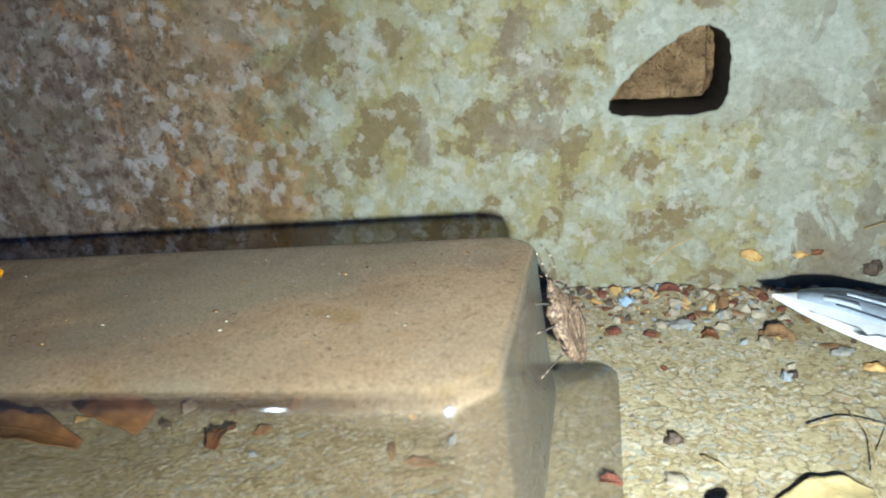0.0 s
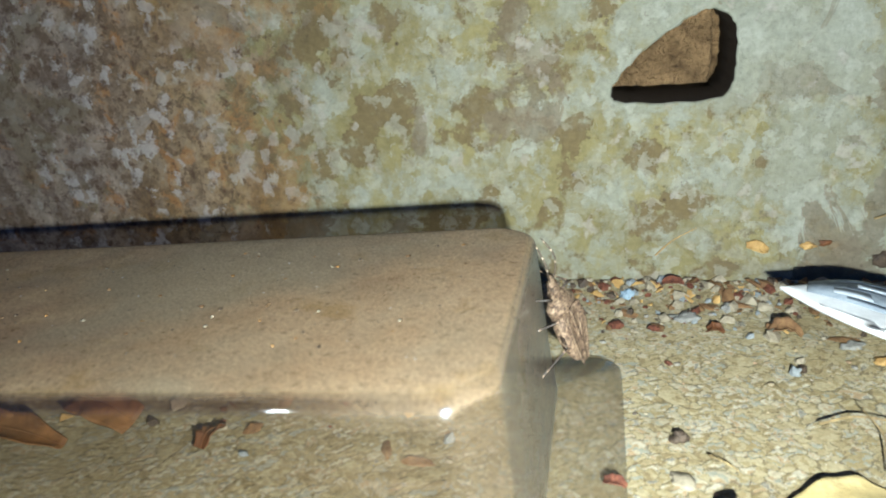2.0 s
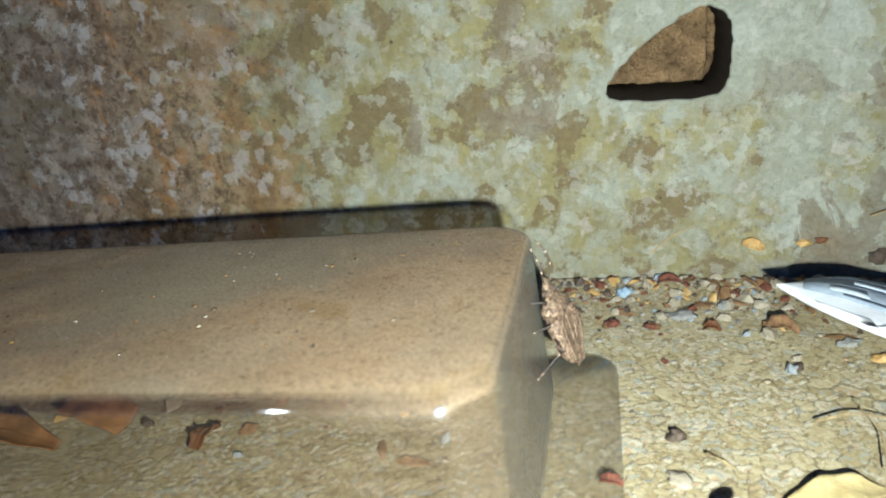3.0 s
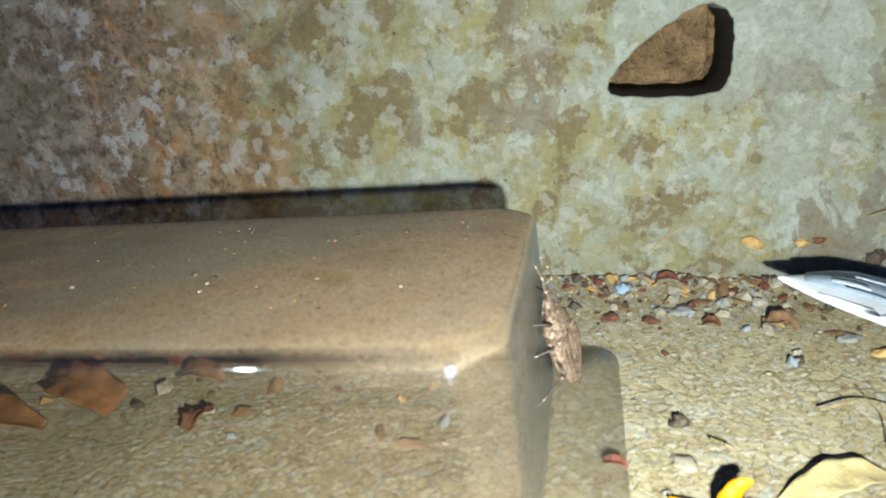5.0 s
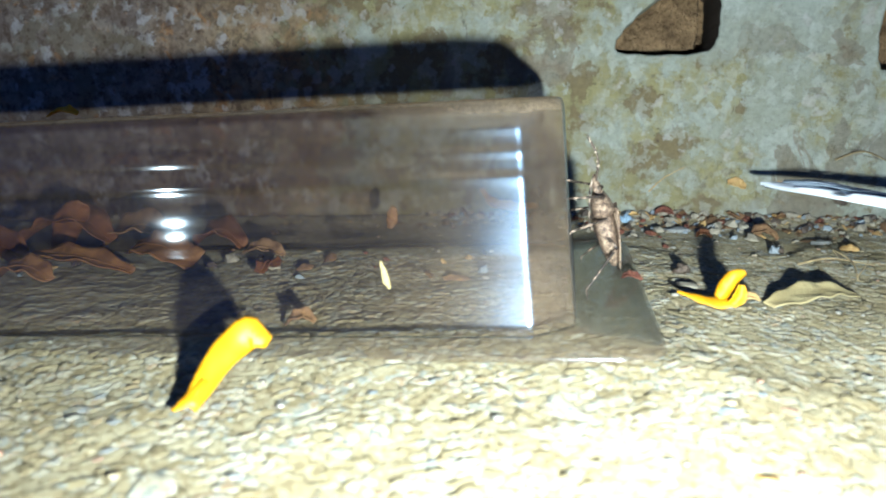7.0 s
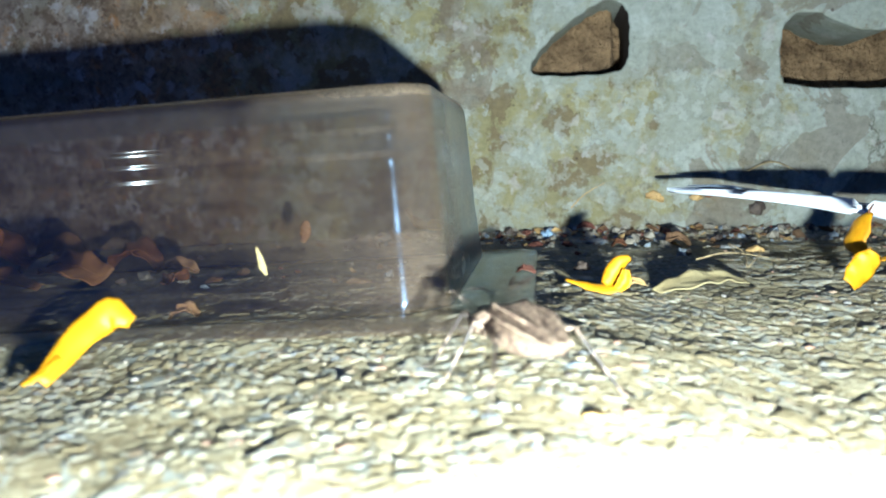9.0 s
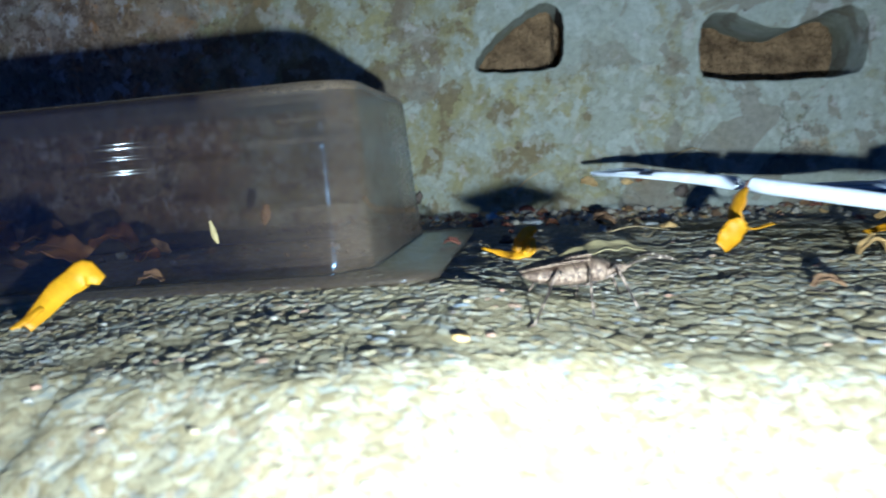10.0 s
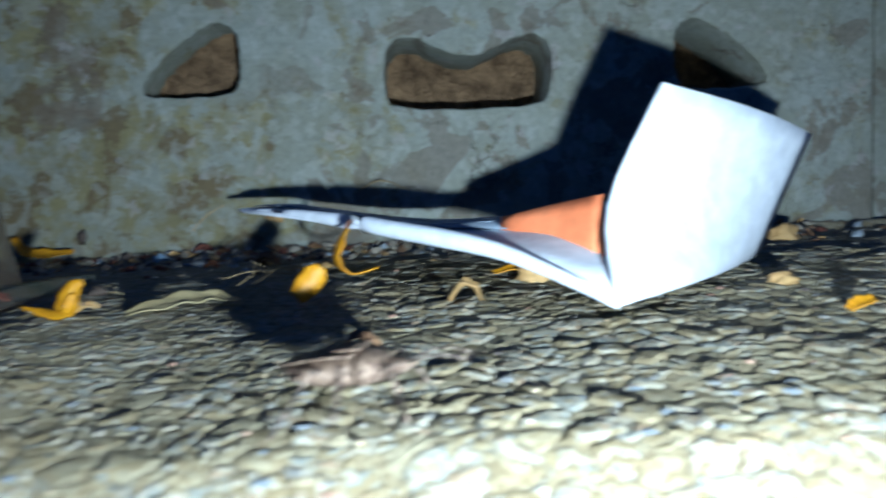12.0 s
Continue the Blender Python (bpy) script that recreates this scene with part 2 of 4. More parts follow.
def plastic_material(name, side, top, tint, streak):
    """Clear moulded plastic; dust lies on what faces up. side and top: how much of it is covered, least and most."""
    n = Nodes(name)
    tree = n.tree
    tree.nodes.remove(n.bsdf)
    clear = n.add("ShaderNodeBsdfTransparent")
    gloss = n.add("ShaderNodeBsdfGlossy", Color=(0.72, 0.86, 1, 1), Roughness=0.15)
    n.put(gloss, "Normal", n.bump(n.noise(55, 3), 0.1, 0.002))
    up = n.add("ShaderNodeSeparateXYZ")
    n.put(up, 0, n.add("ShaderNodeTexCoord").outputs["Normal"])
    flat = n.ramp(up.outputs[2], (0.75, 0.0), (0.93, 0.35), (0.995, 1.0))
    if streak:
        # darker brown tint painted on the front shoulder for the dark its curve refracts
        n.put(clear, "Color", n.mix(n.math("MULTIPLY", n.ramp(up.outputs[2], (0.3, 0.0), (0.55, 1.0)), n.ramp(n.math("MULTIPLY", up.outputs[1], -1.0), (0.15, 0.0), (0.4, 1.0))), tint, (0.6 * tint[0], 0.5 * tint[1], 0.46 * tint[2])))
    else:
        n.put(clear, "Color", (*tint, 1))
    if streak:
        # a broad blue-tinted gloss imitates the glow round the glints on the upright walls
        blue_gloss = n.add("ShaderNodeBsdfGlossy", Color=(0.42, 0.66, 1, 1), Roughness=0.31, Anisotropy=0.1, Rotation=0.0)
        blue_gloss.distribution = "BECKMANN"
        level = n.add("ShaderNodeVectorMath")
        level.operation = "CROSS_PRODUCT"
        n.put(level, 0, n.add("ShaderNodeNewGeometry").outputs["Normal"])
        level.inputs[1].default_value = (0, 0, 1)
        n.put(blue_gloss, "Tangent", level.outputs[0])
        pair = n.add("ShaderNodeMixShader")
        n.put(pair, 0, n.math("MULTIPLY", n.math("SUBTRACT", 1.0, flat), 0.5)), n.put(pair, 1, gloss.outputs[0]), n.put(pair, 2, blue_gloss.outputs[0])
        gloss = pair
        height = n.add("ShaderNodeSeparateXYZ")
        n.put(height, 0, n.where)
        # fine upright flutes in the upper half of the moulding turn part of the shine aside
        aside = n.add("ShaderNodeVectorMath")
        aside.operation = "MULTIPLY_ADD"
        n.put(aside, 0, level.outputs[0])
        aside.inputs[1].default_value = (-0.62, -0.62, 0)
        n.put(aside, 2, n.add("ShaderNodeNewGeometry").outputs["Normal"])
        unit = n.add("ShaderNodeVectorMath")
        unit.operation = "NORMALIZE"
        n.put(unit, 0, aside.outputs[0])
        flutes = n.add("ShaderNodeBsdfGlossy", Color=(0.8, 0.9, 1, 1), Roughness=0.06)
        n.put(flutes, "Normal", unit.outputs[0])
        pair = n.add("ShaderNodeMixShader")
        n.put(pair, 0, n.math("MULTIPLY", n.math("MULTIPLY", n.ramp(n.math("ABSOLUTE", up.outputs[1]), (0.85, 0.0), (0.96, 1.0)), n.ramp(height.outputs[2], (0.019, 0.0), (0.025, 1.0))), 0.1)), n.put(pair, 1, gloss.outputs[0]), n.put(pair, 2, flutes.outputs[0])
        gloss = pair
    facing = n.add("ShaderNodeLayerWeight", Blend=0.5).outputs["Facing"]
    shine = n.math("ADD", n.math("MULTIPLY", n.math("POWER", facing, 4.0), 0.6), 0.05)
    sheet_mix = n.add("ShaderNodeMixShader")
    n.put(sheet_mix, 0, shine), n.put(sheet_mix, 1, clear.outputs[0]), n.put(sheet_mix, 2, gloss.outputs[0])
    film = n.math("ADD", n.math("MULTIPLY", n.noise(30, 7, 0.7), 0.75), n.math("MULTIPLY", n.noise(1100, 3), 0.25))
    # smears along the walls, and more dirt on the end walls than on the long ones
    long = n.add("ShaderNodeMapping", Scale=(11.0, 11.0, 230.0), Rotation=(0.0, 0.03, 0.0))
    n.put(long, "Vector", n.where)
    smear = n.add("ShaderNodeTexNoise", Scale=1.0, Detail=6.0, Roughness=0.65)
    n.put(smear, "Vector", long.outputs[0])
    end = n.ramp(n.math("ABSOLUTE", up.outputs[0]), (0.3, 0.0), (0.9, 1.0))
    low = n.ramp(n.math("ADD", n.math("MULTIPLY", film, 0.45), n.math("MULTIPLY", smear.outputs["Fac"], 0.55)), (0.42, side[0]), (0.6, side[1]), (0.7, 1.8 * side[1]))
    low = n.math("ADD", low, n.math("MULTIPLY", end, side[2]))
    if streak:
        # a cloudy film over the end of the tray and its corner
        along = n.add("ShaderNodeSeparateXYZ")
        n.put(along, 0, n.where)
        cloudy = n.ramp(n.math("ADD", n.math("ADD", along.outputs[0], 0.05), n.math("MULTIPLY", n.math("SUBTRACT", n.noise(60, 5), 0.5), 0.015)), (0.0, 0.0), (0.028, 1.0))
        low = n.math("ADD", low, n.math("MULTIPLY", cloudy, n.math("ADD", n.ramp(n.noise(45, 5, 0.6), (0.35, 0.02), (0.65, 0.1)), n.ramp(up.outputs[2], (0.12, 0.0), (0.4, 0.34)))))
    high = n.ramp(film, (0.35, top[0]), (0.65, top[1]))
    amount = n.math("ADD", n.math("MULTIPLY", low, n.math("SUBTRACT", 1.0, flat)), n.math("MULTIPLY", high, flat))
    # dusty end shoulder; towards the wall the cover is added to darken the shadow
    round_back = n.math("MAXIMUM", n.ramp(up.outputs[1], (0.05, 0.0), (0.3, 1.0)), n.math("MULTIPLY", n.ramp(up.outputs[0], (0.12, 0.0), (0.4, 0.7)), n.ramp(up.outputs[1], (-0.45, 0.0), (-0.1, 1.0))))
    back = n.math("MULTIPLY", round_back, n.ramp(up.outputs[2], (0.2, 0.0), (0.5, 1.0)))
    amount = n.math("MAXIMUM", amount, n.math("MULTIPLY", back, top[1]))
    specks = n.ramp(n.cells(300, "F1", "Distance"), (0.07, 1.0), (0.13, 0.0))
    rare = n.ramp(n.noise(150, 3), (0.6, 0.0), (0.63, 1.0))
    spot = n.math("MULTIPLY", n.math("MULTIPLY", specks, rare), n.math("ADD", n.math("MULTIPLY", flat, 0.7), 0.1))
    amount = n.math("MAXIMUM", amount, spot)
    tone = n.mix(n.ramp(n.noise(38, 6, 0.7), (0.35, 0.0), (0.65, 1.0)), (0.52, 0.39, 0.27), (0.64, 0.52, 0.39))
    tone = n.mix(n.math("MULTIPLY", n.ramp(n.noise(75, 4), (0.57, 0.0), (0.68, 1.0)), 0.45), tone, (0.42, 0.28, 0.1))
    tone = n.mix(n.math("MULTIPLY", n.ramp(n.noise(28, 6, 0.65), (0.5, 0.0), (0.62, 1.0)), 0.45), tone, (0.3, 0.21, 0.175))
    tone = n.mix(n.math("MULTIPLY", n.ramp(n.noise(640, 5, 0.75), (0.56, 0.0), (0.66, 1.0)), 0.65), tone, (0.13, 0.085, 0.05))
    tone = n.mix(n.math("MULTIPLY", n.ramp(n.noise(17, 6, 0.6), (0.42, 0.0), (0.6, 1.0)), 0.6), tone, (0.41, 0.4, 0.34))
    tone = n.mix(0.55, tone, n.ramp(n.noise(1500, 4), (0.3, 0.25), (0.62, 1.0)), "MULTIPLY")
    tone = n.mix(spot, tone, n.ramp(n.cells(300), (0.35, (0.08, 0.05, 0.03)), (0.5, (0.7, 0.66, 0.6))))
    dust = n.add("ShaderNodeBsdfDiffuse", Color=n.mix(1.0, tone, (0.97, 0.92, 0.86), "MULTIPLY"), Roughness=1.0)
    seep = n.add("ShaderNodeBsdfTranslucent", Color=n.mix(1.0, tone, (1.22, 1.0, 0.76), "MULTIPLY"))
    n.put(dust, "Normal", n.bump(n.math("ADD", n.math("ADD", n.noise(1700, 5, 0.75), n.math("MULTIPLY", n.noise(620, 5, 0.7), 1.4)), n.math("MULTIPLY", n.ramp(n.cells(520, "F1", "Distance"), (0.0, 1.0), (0.28, 0.0)), n.ramp(n.noise(210, 3), (0.52, 0.0), (0.62, 0.9)))), 1.0, 0.0008))
    both = n.add("ShaderNodeMixShader")
    film_mix = n.add("ShaderNodeMixShader")
    n.put(film_mix, 0, 0.58), n.put(film_mix, 1, dust.outputs[0]), n.put(film_mix, 2, seep.outputs[0])
    n.put(both, 0, amount), n.put(both, 1, sheet_mix.outputs[0]), n.put(both, 2, film_mix.outputs[0])
    tree.links.new(both.outputs[0], n.out.inputs[0])
    return n.mat


def banded_material(name="mottled_cuticle", scale=1300):
    """Mottled insect cuticle: cream, brown and black points."""
    n = Nodes(name)
    f = n.noise(scale, 8, 0.85)
    g = n.noise(2300, 4, 0.7)
    c = n.ramp(f, (0.4, (0.018, 0.01, 0.007)), (0.46, (0.09, 0.052, 0.035)), (0.52, (0.19, 0.128, 0.084)), (0.58, (0.34, 0.245, 0.165)))
    c = n.mix(n.math("MULTIPLY", n.ramp(g, (0.56, 0.0), (0.61, 1.0)), 0.85), c, (0.04, 0.024, 0.016))
    c = n.mix(n.ramp(n.cells(1500, "F1", "Distance"), (0.1, 0.6), (0.2, 0.0)), c, (0.32, 0.23, 0.17))
    return n.finish(c, 0.55, n.bump(n.math("ADD", f, g), 0.6, 0.0003), 0.35)


def limb_material():
    n = Nodes("banded_limb")
    f = n.noise(620, 2, 0.5)
    c = n.ramp(f, (0.47, (0.02, 0.013, 0.009)), (0.53, (0.06, 0.04, 0.028)), (0.58, (0.22, 0.155, 0.11)))
    return n.finish(c, 0.5, None, 0.4)


def glow_material():
    n = Nodes("white_led")
    n.tree.nodes.remove(n.bsdf)
    e = n.add("ShaderNodeEmission", Color=(0.89, 1.0, 1.02, 1), Strength=LED_POWER)
    n.tree.links.new(e.outputs[0], n.out.inputs[0])
    return n.mat


M_WALL = wall_material()
M_MUD = grained("dried_mud", (0.09, 0.052, 0.024), (0.5, 0.32, 0.165), 110, 0.9, 1.0, 0.005)
# near-black earth colour, for shade painted inside the small recess
M_RECESS_SHADE = grained("recess_shade", (0.012, 0.008, 0.006), (0.04, 0.026, 0.018), 500, 0.8, 0.8, 0.001)
M_GROUND = ground_material()
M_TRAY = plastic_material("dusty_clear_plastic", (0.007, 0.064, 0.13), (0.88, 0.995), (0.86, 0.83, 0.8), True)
M_INSIDE = plastic_material("clear_plastic", (0.0, 0.02, 0.04), (0.0, 0.02), (0.96, 0.955, 0.945), False)
M_RIM = plastic_material("grimy_clear_plastic", (0.08, 0.2, 0.0), (0.12, 0.27), (0.98, 0.98, 0.97), False)
M_PETAL = grained("yellow_petal", (0.46, 0.185, 0.002), (0.62, 0.3, 0.003), 130, 0.5, 0.25, 0.0004, 0.3)
M_PETAL_OLD = grained("pale_petal", (0.55, 0.42, 0.15), (0.75, 0.68, 0.4), 140, 0.6, 0.3)
M_LEAF_PALE = grained("pale_leaf", (0.33, 0.25, 0.11), (0.48, 0.4, 0.21), 90, 0.6, 0.6, 0.0008)
M_LEAF = grained("dry_leaf", (0.06, 0.022, 0.01), (0.2, 0.075, 0.026), 160, 0.6, 0.5, 0.0006)
M_LEAF_ORANGE = grained("orange_leaf", (0.09, 0.038, 0.013), (0.28, 0.13, 0.045), 170, 0.6, 0.6, 0.0006)
M_LEAF_TAN = grained("tan_leaf", (0.34, 0.19, 0.065), (0.58, 0.38, 0.15), 110, 0.6, 0.5, 0.0006)
M_RED = grained("red_husk", (0.06, 0.018, 0.012), (0.24, 0.085, 0.05), 700, 0.75, 0.8, 0.0006)
M_RUST = grained("rusty_flake", (0.25, 0.1, 0.02), (0.48, 0.26, 0.08), 500, 0.8, 0.6)
M_DARK = grained("dark_seed", (0.03, 0.022, 0.018), (0.12, 0.085, 0.06), 400, 0.6, 0.6)
M_CRUMB = grained("leaf_crumb", (0.1, 0.05, 0.025), (0.3, 0.17, 0.08), 300, 0.8, 0.6)
M_CRUMB_PALE = grained("pale_chitin", (0.3, 0.22, 0.15), (0.5, 0.4, 0.3), 600, 0.6, 0.2)
M_PEBBLE = grained("pebble", (0.22, 0.185, 0.13), (0.42, 0.37, 0.28), 260, 0.8, 0.5)
M_BLUE = grained("blue_chip", (0.17, 0.2, 0.22), (0.32, 0.35, 0.36), 420, 0.8, 0.7)
M_SKY = grained("sky_blue_chip", (0.2, 0.3, 0.4), (0.34, 0.46, 0.56), 420, 0.8, 0.6)
M_GREY = grained("grey_pebble", (0.19, 0.19, 0.18), (0.36, 0.36, 0.34), 420, 0.85, 0.8)
M_CARD = grained("white_card", (0.72, 0.76, 0.8), (0.86, 0.88, 0.9), 40, 0.55, 0.1)
M_ORANGE = grained("orange_paper", (0.8, 0.2, 0.07), (0.9, 0.3, 0.12), 60, 0.6, 0.1)
M_INK = grained("grey_ink", (0.4, 0.47, 0.56), (0.58, 0.65, 0.72), 200, 0.7, 0.1)
M_FIELD = grained("grey_print", (0.2, 0.25, 0.31), (0.36, 0.42, 0.48), 120, 0.6, 0.1)
M_INK_DARK = grained("dark_ink", (0.05, 0.07, 0.1), (0.12, 0.15, 0.2), 200, 0.7, 0.1)
M_TWIG = grained("twig", (0.12, 0.08, 0.04), (0.4, 0.3, 0.15), 300, 0.8, 0.5)
M_BUG = banded_material()
M_LIMB = limb_material()
M_WING = banded_material("mottled_wing", 900)
M_LED = glow_material()
M_HOUSING = grained("black_housing", (0.015, 0.015, 0.016), (0.03, 0.03, 0.03), 300, 0.5, 0.1)


# ---------- mesh helpers (millimetres) ----------
def part(name, bm, material, parent=None, label="", smooth=True):
    """Links a bmesh, given in millimetres, as one mesh object."""
    me = bpy.data.meshes.new(name)
    bmesh.ops.scale(bm, vec=(MM, MM, MM), verts=bm.verts)
    bmesh.ops.recalc_face_normals(bm, faces=bm.faces)
    bm.to_mesh(me)
    bm.free()
    me.materials.append(material)
    if smooth:
        me.polygons.foreach_set("use_smooth", [True] * len(me.polygons))
    ob = new(name, me)
    if parent is not None:
        ob.parent = parent
    if label:
        tagged(ob, label)
    return ob


def thing(name, place, label, category, group="", kind=""):
    ob = new(name)
    ob.empty_display_size = 0.005
    ob.matrix_world = place
    return tagged(ob, label, category, group, kind)


def at(x, y, z, rx=0, ry=0, rz=0):
    return pose(x * MM, y * MM, z * MM, rx, ry, rz)


def sheet(rows, thick=0.25):
    """A thin curved sheet of real thickness through a grid of points."""
    bm = bmesh.new()
    grid = [[bm.verts.new(p) for p in row] for row in rows]
    for a, b in zip(grid, grid[1:]):
        for i in range(len(a) - 1):
            bm.faces.new((a[i], a[i + 1], b[i + 1], b[i]))
    bmesh.ops.recalc_face_normals(bm, faces=bm.faces)
    bmesh.ops.solidify(bm, geom=bm.faces[:], thickness=thick)
    return bm


def spline(pts, n):
    """Catmull-Rom samples through the points."""
    pts = [Vector(p) for p in pts]
    ext = [2 * pts[0] - pts[1], *pts, 2 * pts[-1] - pts[-2]]
    out = []
    for k in range(n):
        u = k / (n - 1) * (len(pts) - 1)
        i = min(int(u), len(pts) - 2)
        f = u - i
        a, b, c, d = ext[i:i + 4]
        out.append(0.5 * (2 * b + (c - a) * f + (2 * a - 5 * b + 4 * c - d) * f * f + (3 * b - a - 3 * c + d) * f ** 3))
    return out


def ribbon(path, widths, side, cup=0.0, wave=0.0, thick=0.3, n=16, m=9, seed=1):
    """A petal or leaf: a strip along a path, with widths, cupped across and ruffled at the rim."""
    mid = spline(path, n)
    r = random.Random(seed)
    ph = r.uniform(0, 6)
    rows = []
    for i, p in enumerate(mid):
        u = i / (n - 1) * (len(widths) - 1)
        k = min(int(u), len(widths) - 2)
        w = widths[k] + (widths[k + 1] - widths[k]) * (u - k)
        tangent = (mid[min(i + 1, n - 1)] - mid[max(i - 1, 0)]).normalized()
        s = (Vector(side) - tangent * tangent.dot(Vector(side))).normalized()
        up = tangent.cross(s)
        row = []
        for j in range(m):
            v = 2 * j / (m - 1) - 1
            row.append(p + s * (v * w / 2) + up * (cup * w * (v * v - 0.3) + wave * w * v * math.sin(ph + i * 1.1 + v)))
        rows.append(row)
    return sheet(rows, thick)


def tube(path, radii, n=18, m=8):
    """A round limb, stalk or twig along a path."""
    mid = spline(path, n)
    bm = bmesh.new()
    rings = []
    for i, p in enumerate(mid):
        t = (mid[min(i + 1, n - 1)] - mid[max(i - 1, 0)]).normalized()
        a = t.orthogonal().normalized()
        b = t.cross(a)
        u = i / (n - 1) * (len(radii) - 1)
        k = min(int(u), len(radii) - 2)
        rad = radii[k] + (radii[k + 1] - radii[k]) * (u - k)
        rings.append([bm.verts.new(p + rad * (a * math.cos(q) + b * math.sin(q))) for q in (2 * math.pi * j / m for j in range(m))])
    for r0, r1 in zip(rings, rings[1:]):
        for j in range(m):
            bm.faces.new((r0[j], r0[(j + 1) % m], r1[(j + 1) % m], r1[j]))
    bm.faces.new(rings[0]), bm.faces.new(rings[-1][::-1])
    return bm


def join(*bms):
    base = bms[0]
    for other in bms[1:]:
        me = bpy.data.meshes.new("join")
        other.to_mesh(me)
        base.from_mesh(me)
        other.free()
        bpy.data.meshes.remove(me)
    return base


def lump(size, seed, detail=2, rough=0.25, freq=1.6):
    """An uneven stone-like body."""
    bm = bmesh.new()
    bmesh.ops.create_icosphere(bm, subdivisions=detail, radius=1.0)
    shift = Vector((seed * 3.7, seed * 1.3, seed * 2.1))
    for v in bm.verts:
        v.co *= 1 + rough * noise.noise(v.co * freq + shift)
        v.co = Vector((v.co.x * size[0], v.co.y * size[1], v.co.z * size[2]))
    return bm


# ---------- ground ----------
def edge_line(x):
    """Where the slab begins to fall away in front."""
    w = np.clip(x / 40, 0, 1)
    return -201 + 17 * w * w * (3 - 2 * w) + 1.6 * np.sin(x * 0.09) + 1.1 * np.sin(x * 0.23 + 1) + 0.6 * np.sin(x * 0.61)


def base_level(x, y):
    """Height of the ground without its grain: it falls away from the wall and towards the far end of the tray."""
    x, y = np.asarray(x, float), np.asarray(y, float)
    z = -0.03 * np.clip(-10 - x, 0, 400)
    w = np.clip((x - 2) / 45, 0, 1)
    w = w * w * (3 - 2 * w)
    z = z - (1 - w) * 0.1 * np.clip(-158 - y, 0, 45) - w * 10 * (y / 205) ** 2
    over = np.clip(edge_line(x) - y, 0, 90)
    z = z - 0.55 * over * over / (over + 12)
    return z + 2.2 * np.exp(-((y + 3) / 7.0) ** 2)


def stones(x, y, cell, seed):
    """Rounded stone tops on a jittered grid: 1 in the middle of a stone, 0 at the gaps; and a random value for each stone."""
    gx, gy = np.floor(x / cell), np.floor(y / cell)
    best = np.full(x.shape, 9.0)
    second = np.full(x.shape, 9.0)
    value = np.zeros(x.shape)
    for i in (-1, 0, 1):
        for j in (-1, 0, 1):
            cx, cy = gx + i, gy + j
            a = np.sin(cx * 127.1 + cy * 311.7 + seed * 17.3) * 43758.5453
            b = np.sin(cx * 269.5 + cy * 183.3 + seed * 29.1) * 43758.5453
            a, b = a - np.floor(a), b - np.floor(b)
            d = np.hypot((cx + 0.15 + 0.7 * a) - x / cell, (cy + 0.15 + 0.7 * b) - y / cell)
            near = d < best
            second = np.where(near, best, np.minimum(second, d))
            value = np.where(near, a, value)
            best = np.where(near, d, best)
    t = np.clip((second - best) * 3.2, 0, 1)
    return t * t * (3 - 2 * t), value


def swell(x, y, seed):
    s = seed * 1.7
    return (np.sin(x * 0.21 + 1.3 * np.sin(y * 0.13 + s)) + np.sin(y * 0.27 + 1.1 * np.sin(x * 0.17 - s)) + np.sin((x + y) * 0.09 + s)) / 3


def ground_relief(x, y):
    """Height of the ground with its stones; how far a place is on a stone (1) or in a gap (0); and a random value for each stone."""
    x, y = np.asarray(x, float), np.asarray(y, float)
    wx = x + 0.5 * np.sin(y * 0.9) + 0.6 * np.sin(y * 0.31 + 0.2 * x) + 0.25 * np.sin(y * 2.7 + x)
    wy = (y + 0.5 * np.sin(x * 0.8 + 1) + 0.6 * np.sin(x * 0.27 - 0.13 * y) + 0.25 * np.sin(x * 2.3 - y)) * 1.05
    fine_b, fine_v = stones(wx, wy, 2.7, 1)
    wide_b, wide_v = stones(wx, wy, 5.8, 3)
    small, u = stones(wx, wy, 1.3, 2)
    # larger stones lie among the small ones, more of them towards the card
    coarse = np.clip((x - 30) / 60, 0, 1)
    pick = wide_v < 0.22 + 0.6 * coarse
    big, v = np.where(pick, wide_b, fine_b), np.where(pick, wide_v * 7.3 % 1.0, fine_v)
    size = np.where(pick, 1.35, 1.0)
    rough = 0.38 + 0.2 * coarse * coarse * (3 - 2 * coarse)
    worn = 1 - 0.4 * np.clip((edge_line(x) - y) / 8, 0, 1)
    worn = worn * (0.45 + 0.55 * np.clip((-40 - y) / 30, 0, 1))
    lift = rough * size * big * (0.25 + 0.75 * v) + 0.28 * rough * small * (0.3 + 0.7 * u)
    z = base_level(x, y) + worn * lift + 0.3 * swell(x, y, 1) - 0.3
    return z, big * (0.4 + 0.6 * small), (v + 0.35 * u) % 1.0


def ground_level(x, y):
    return ground_relief(x, y)[0]


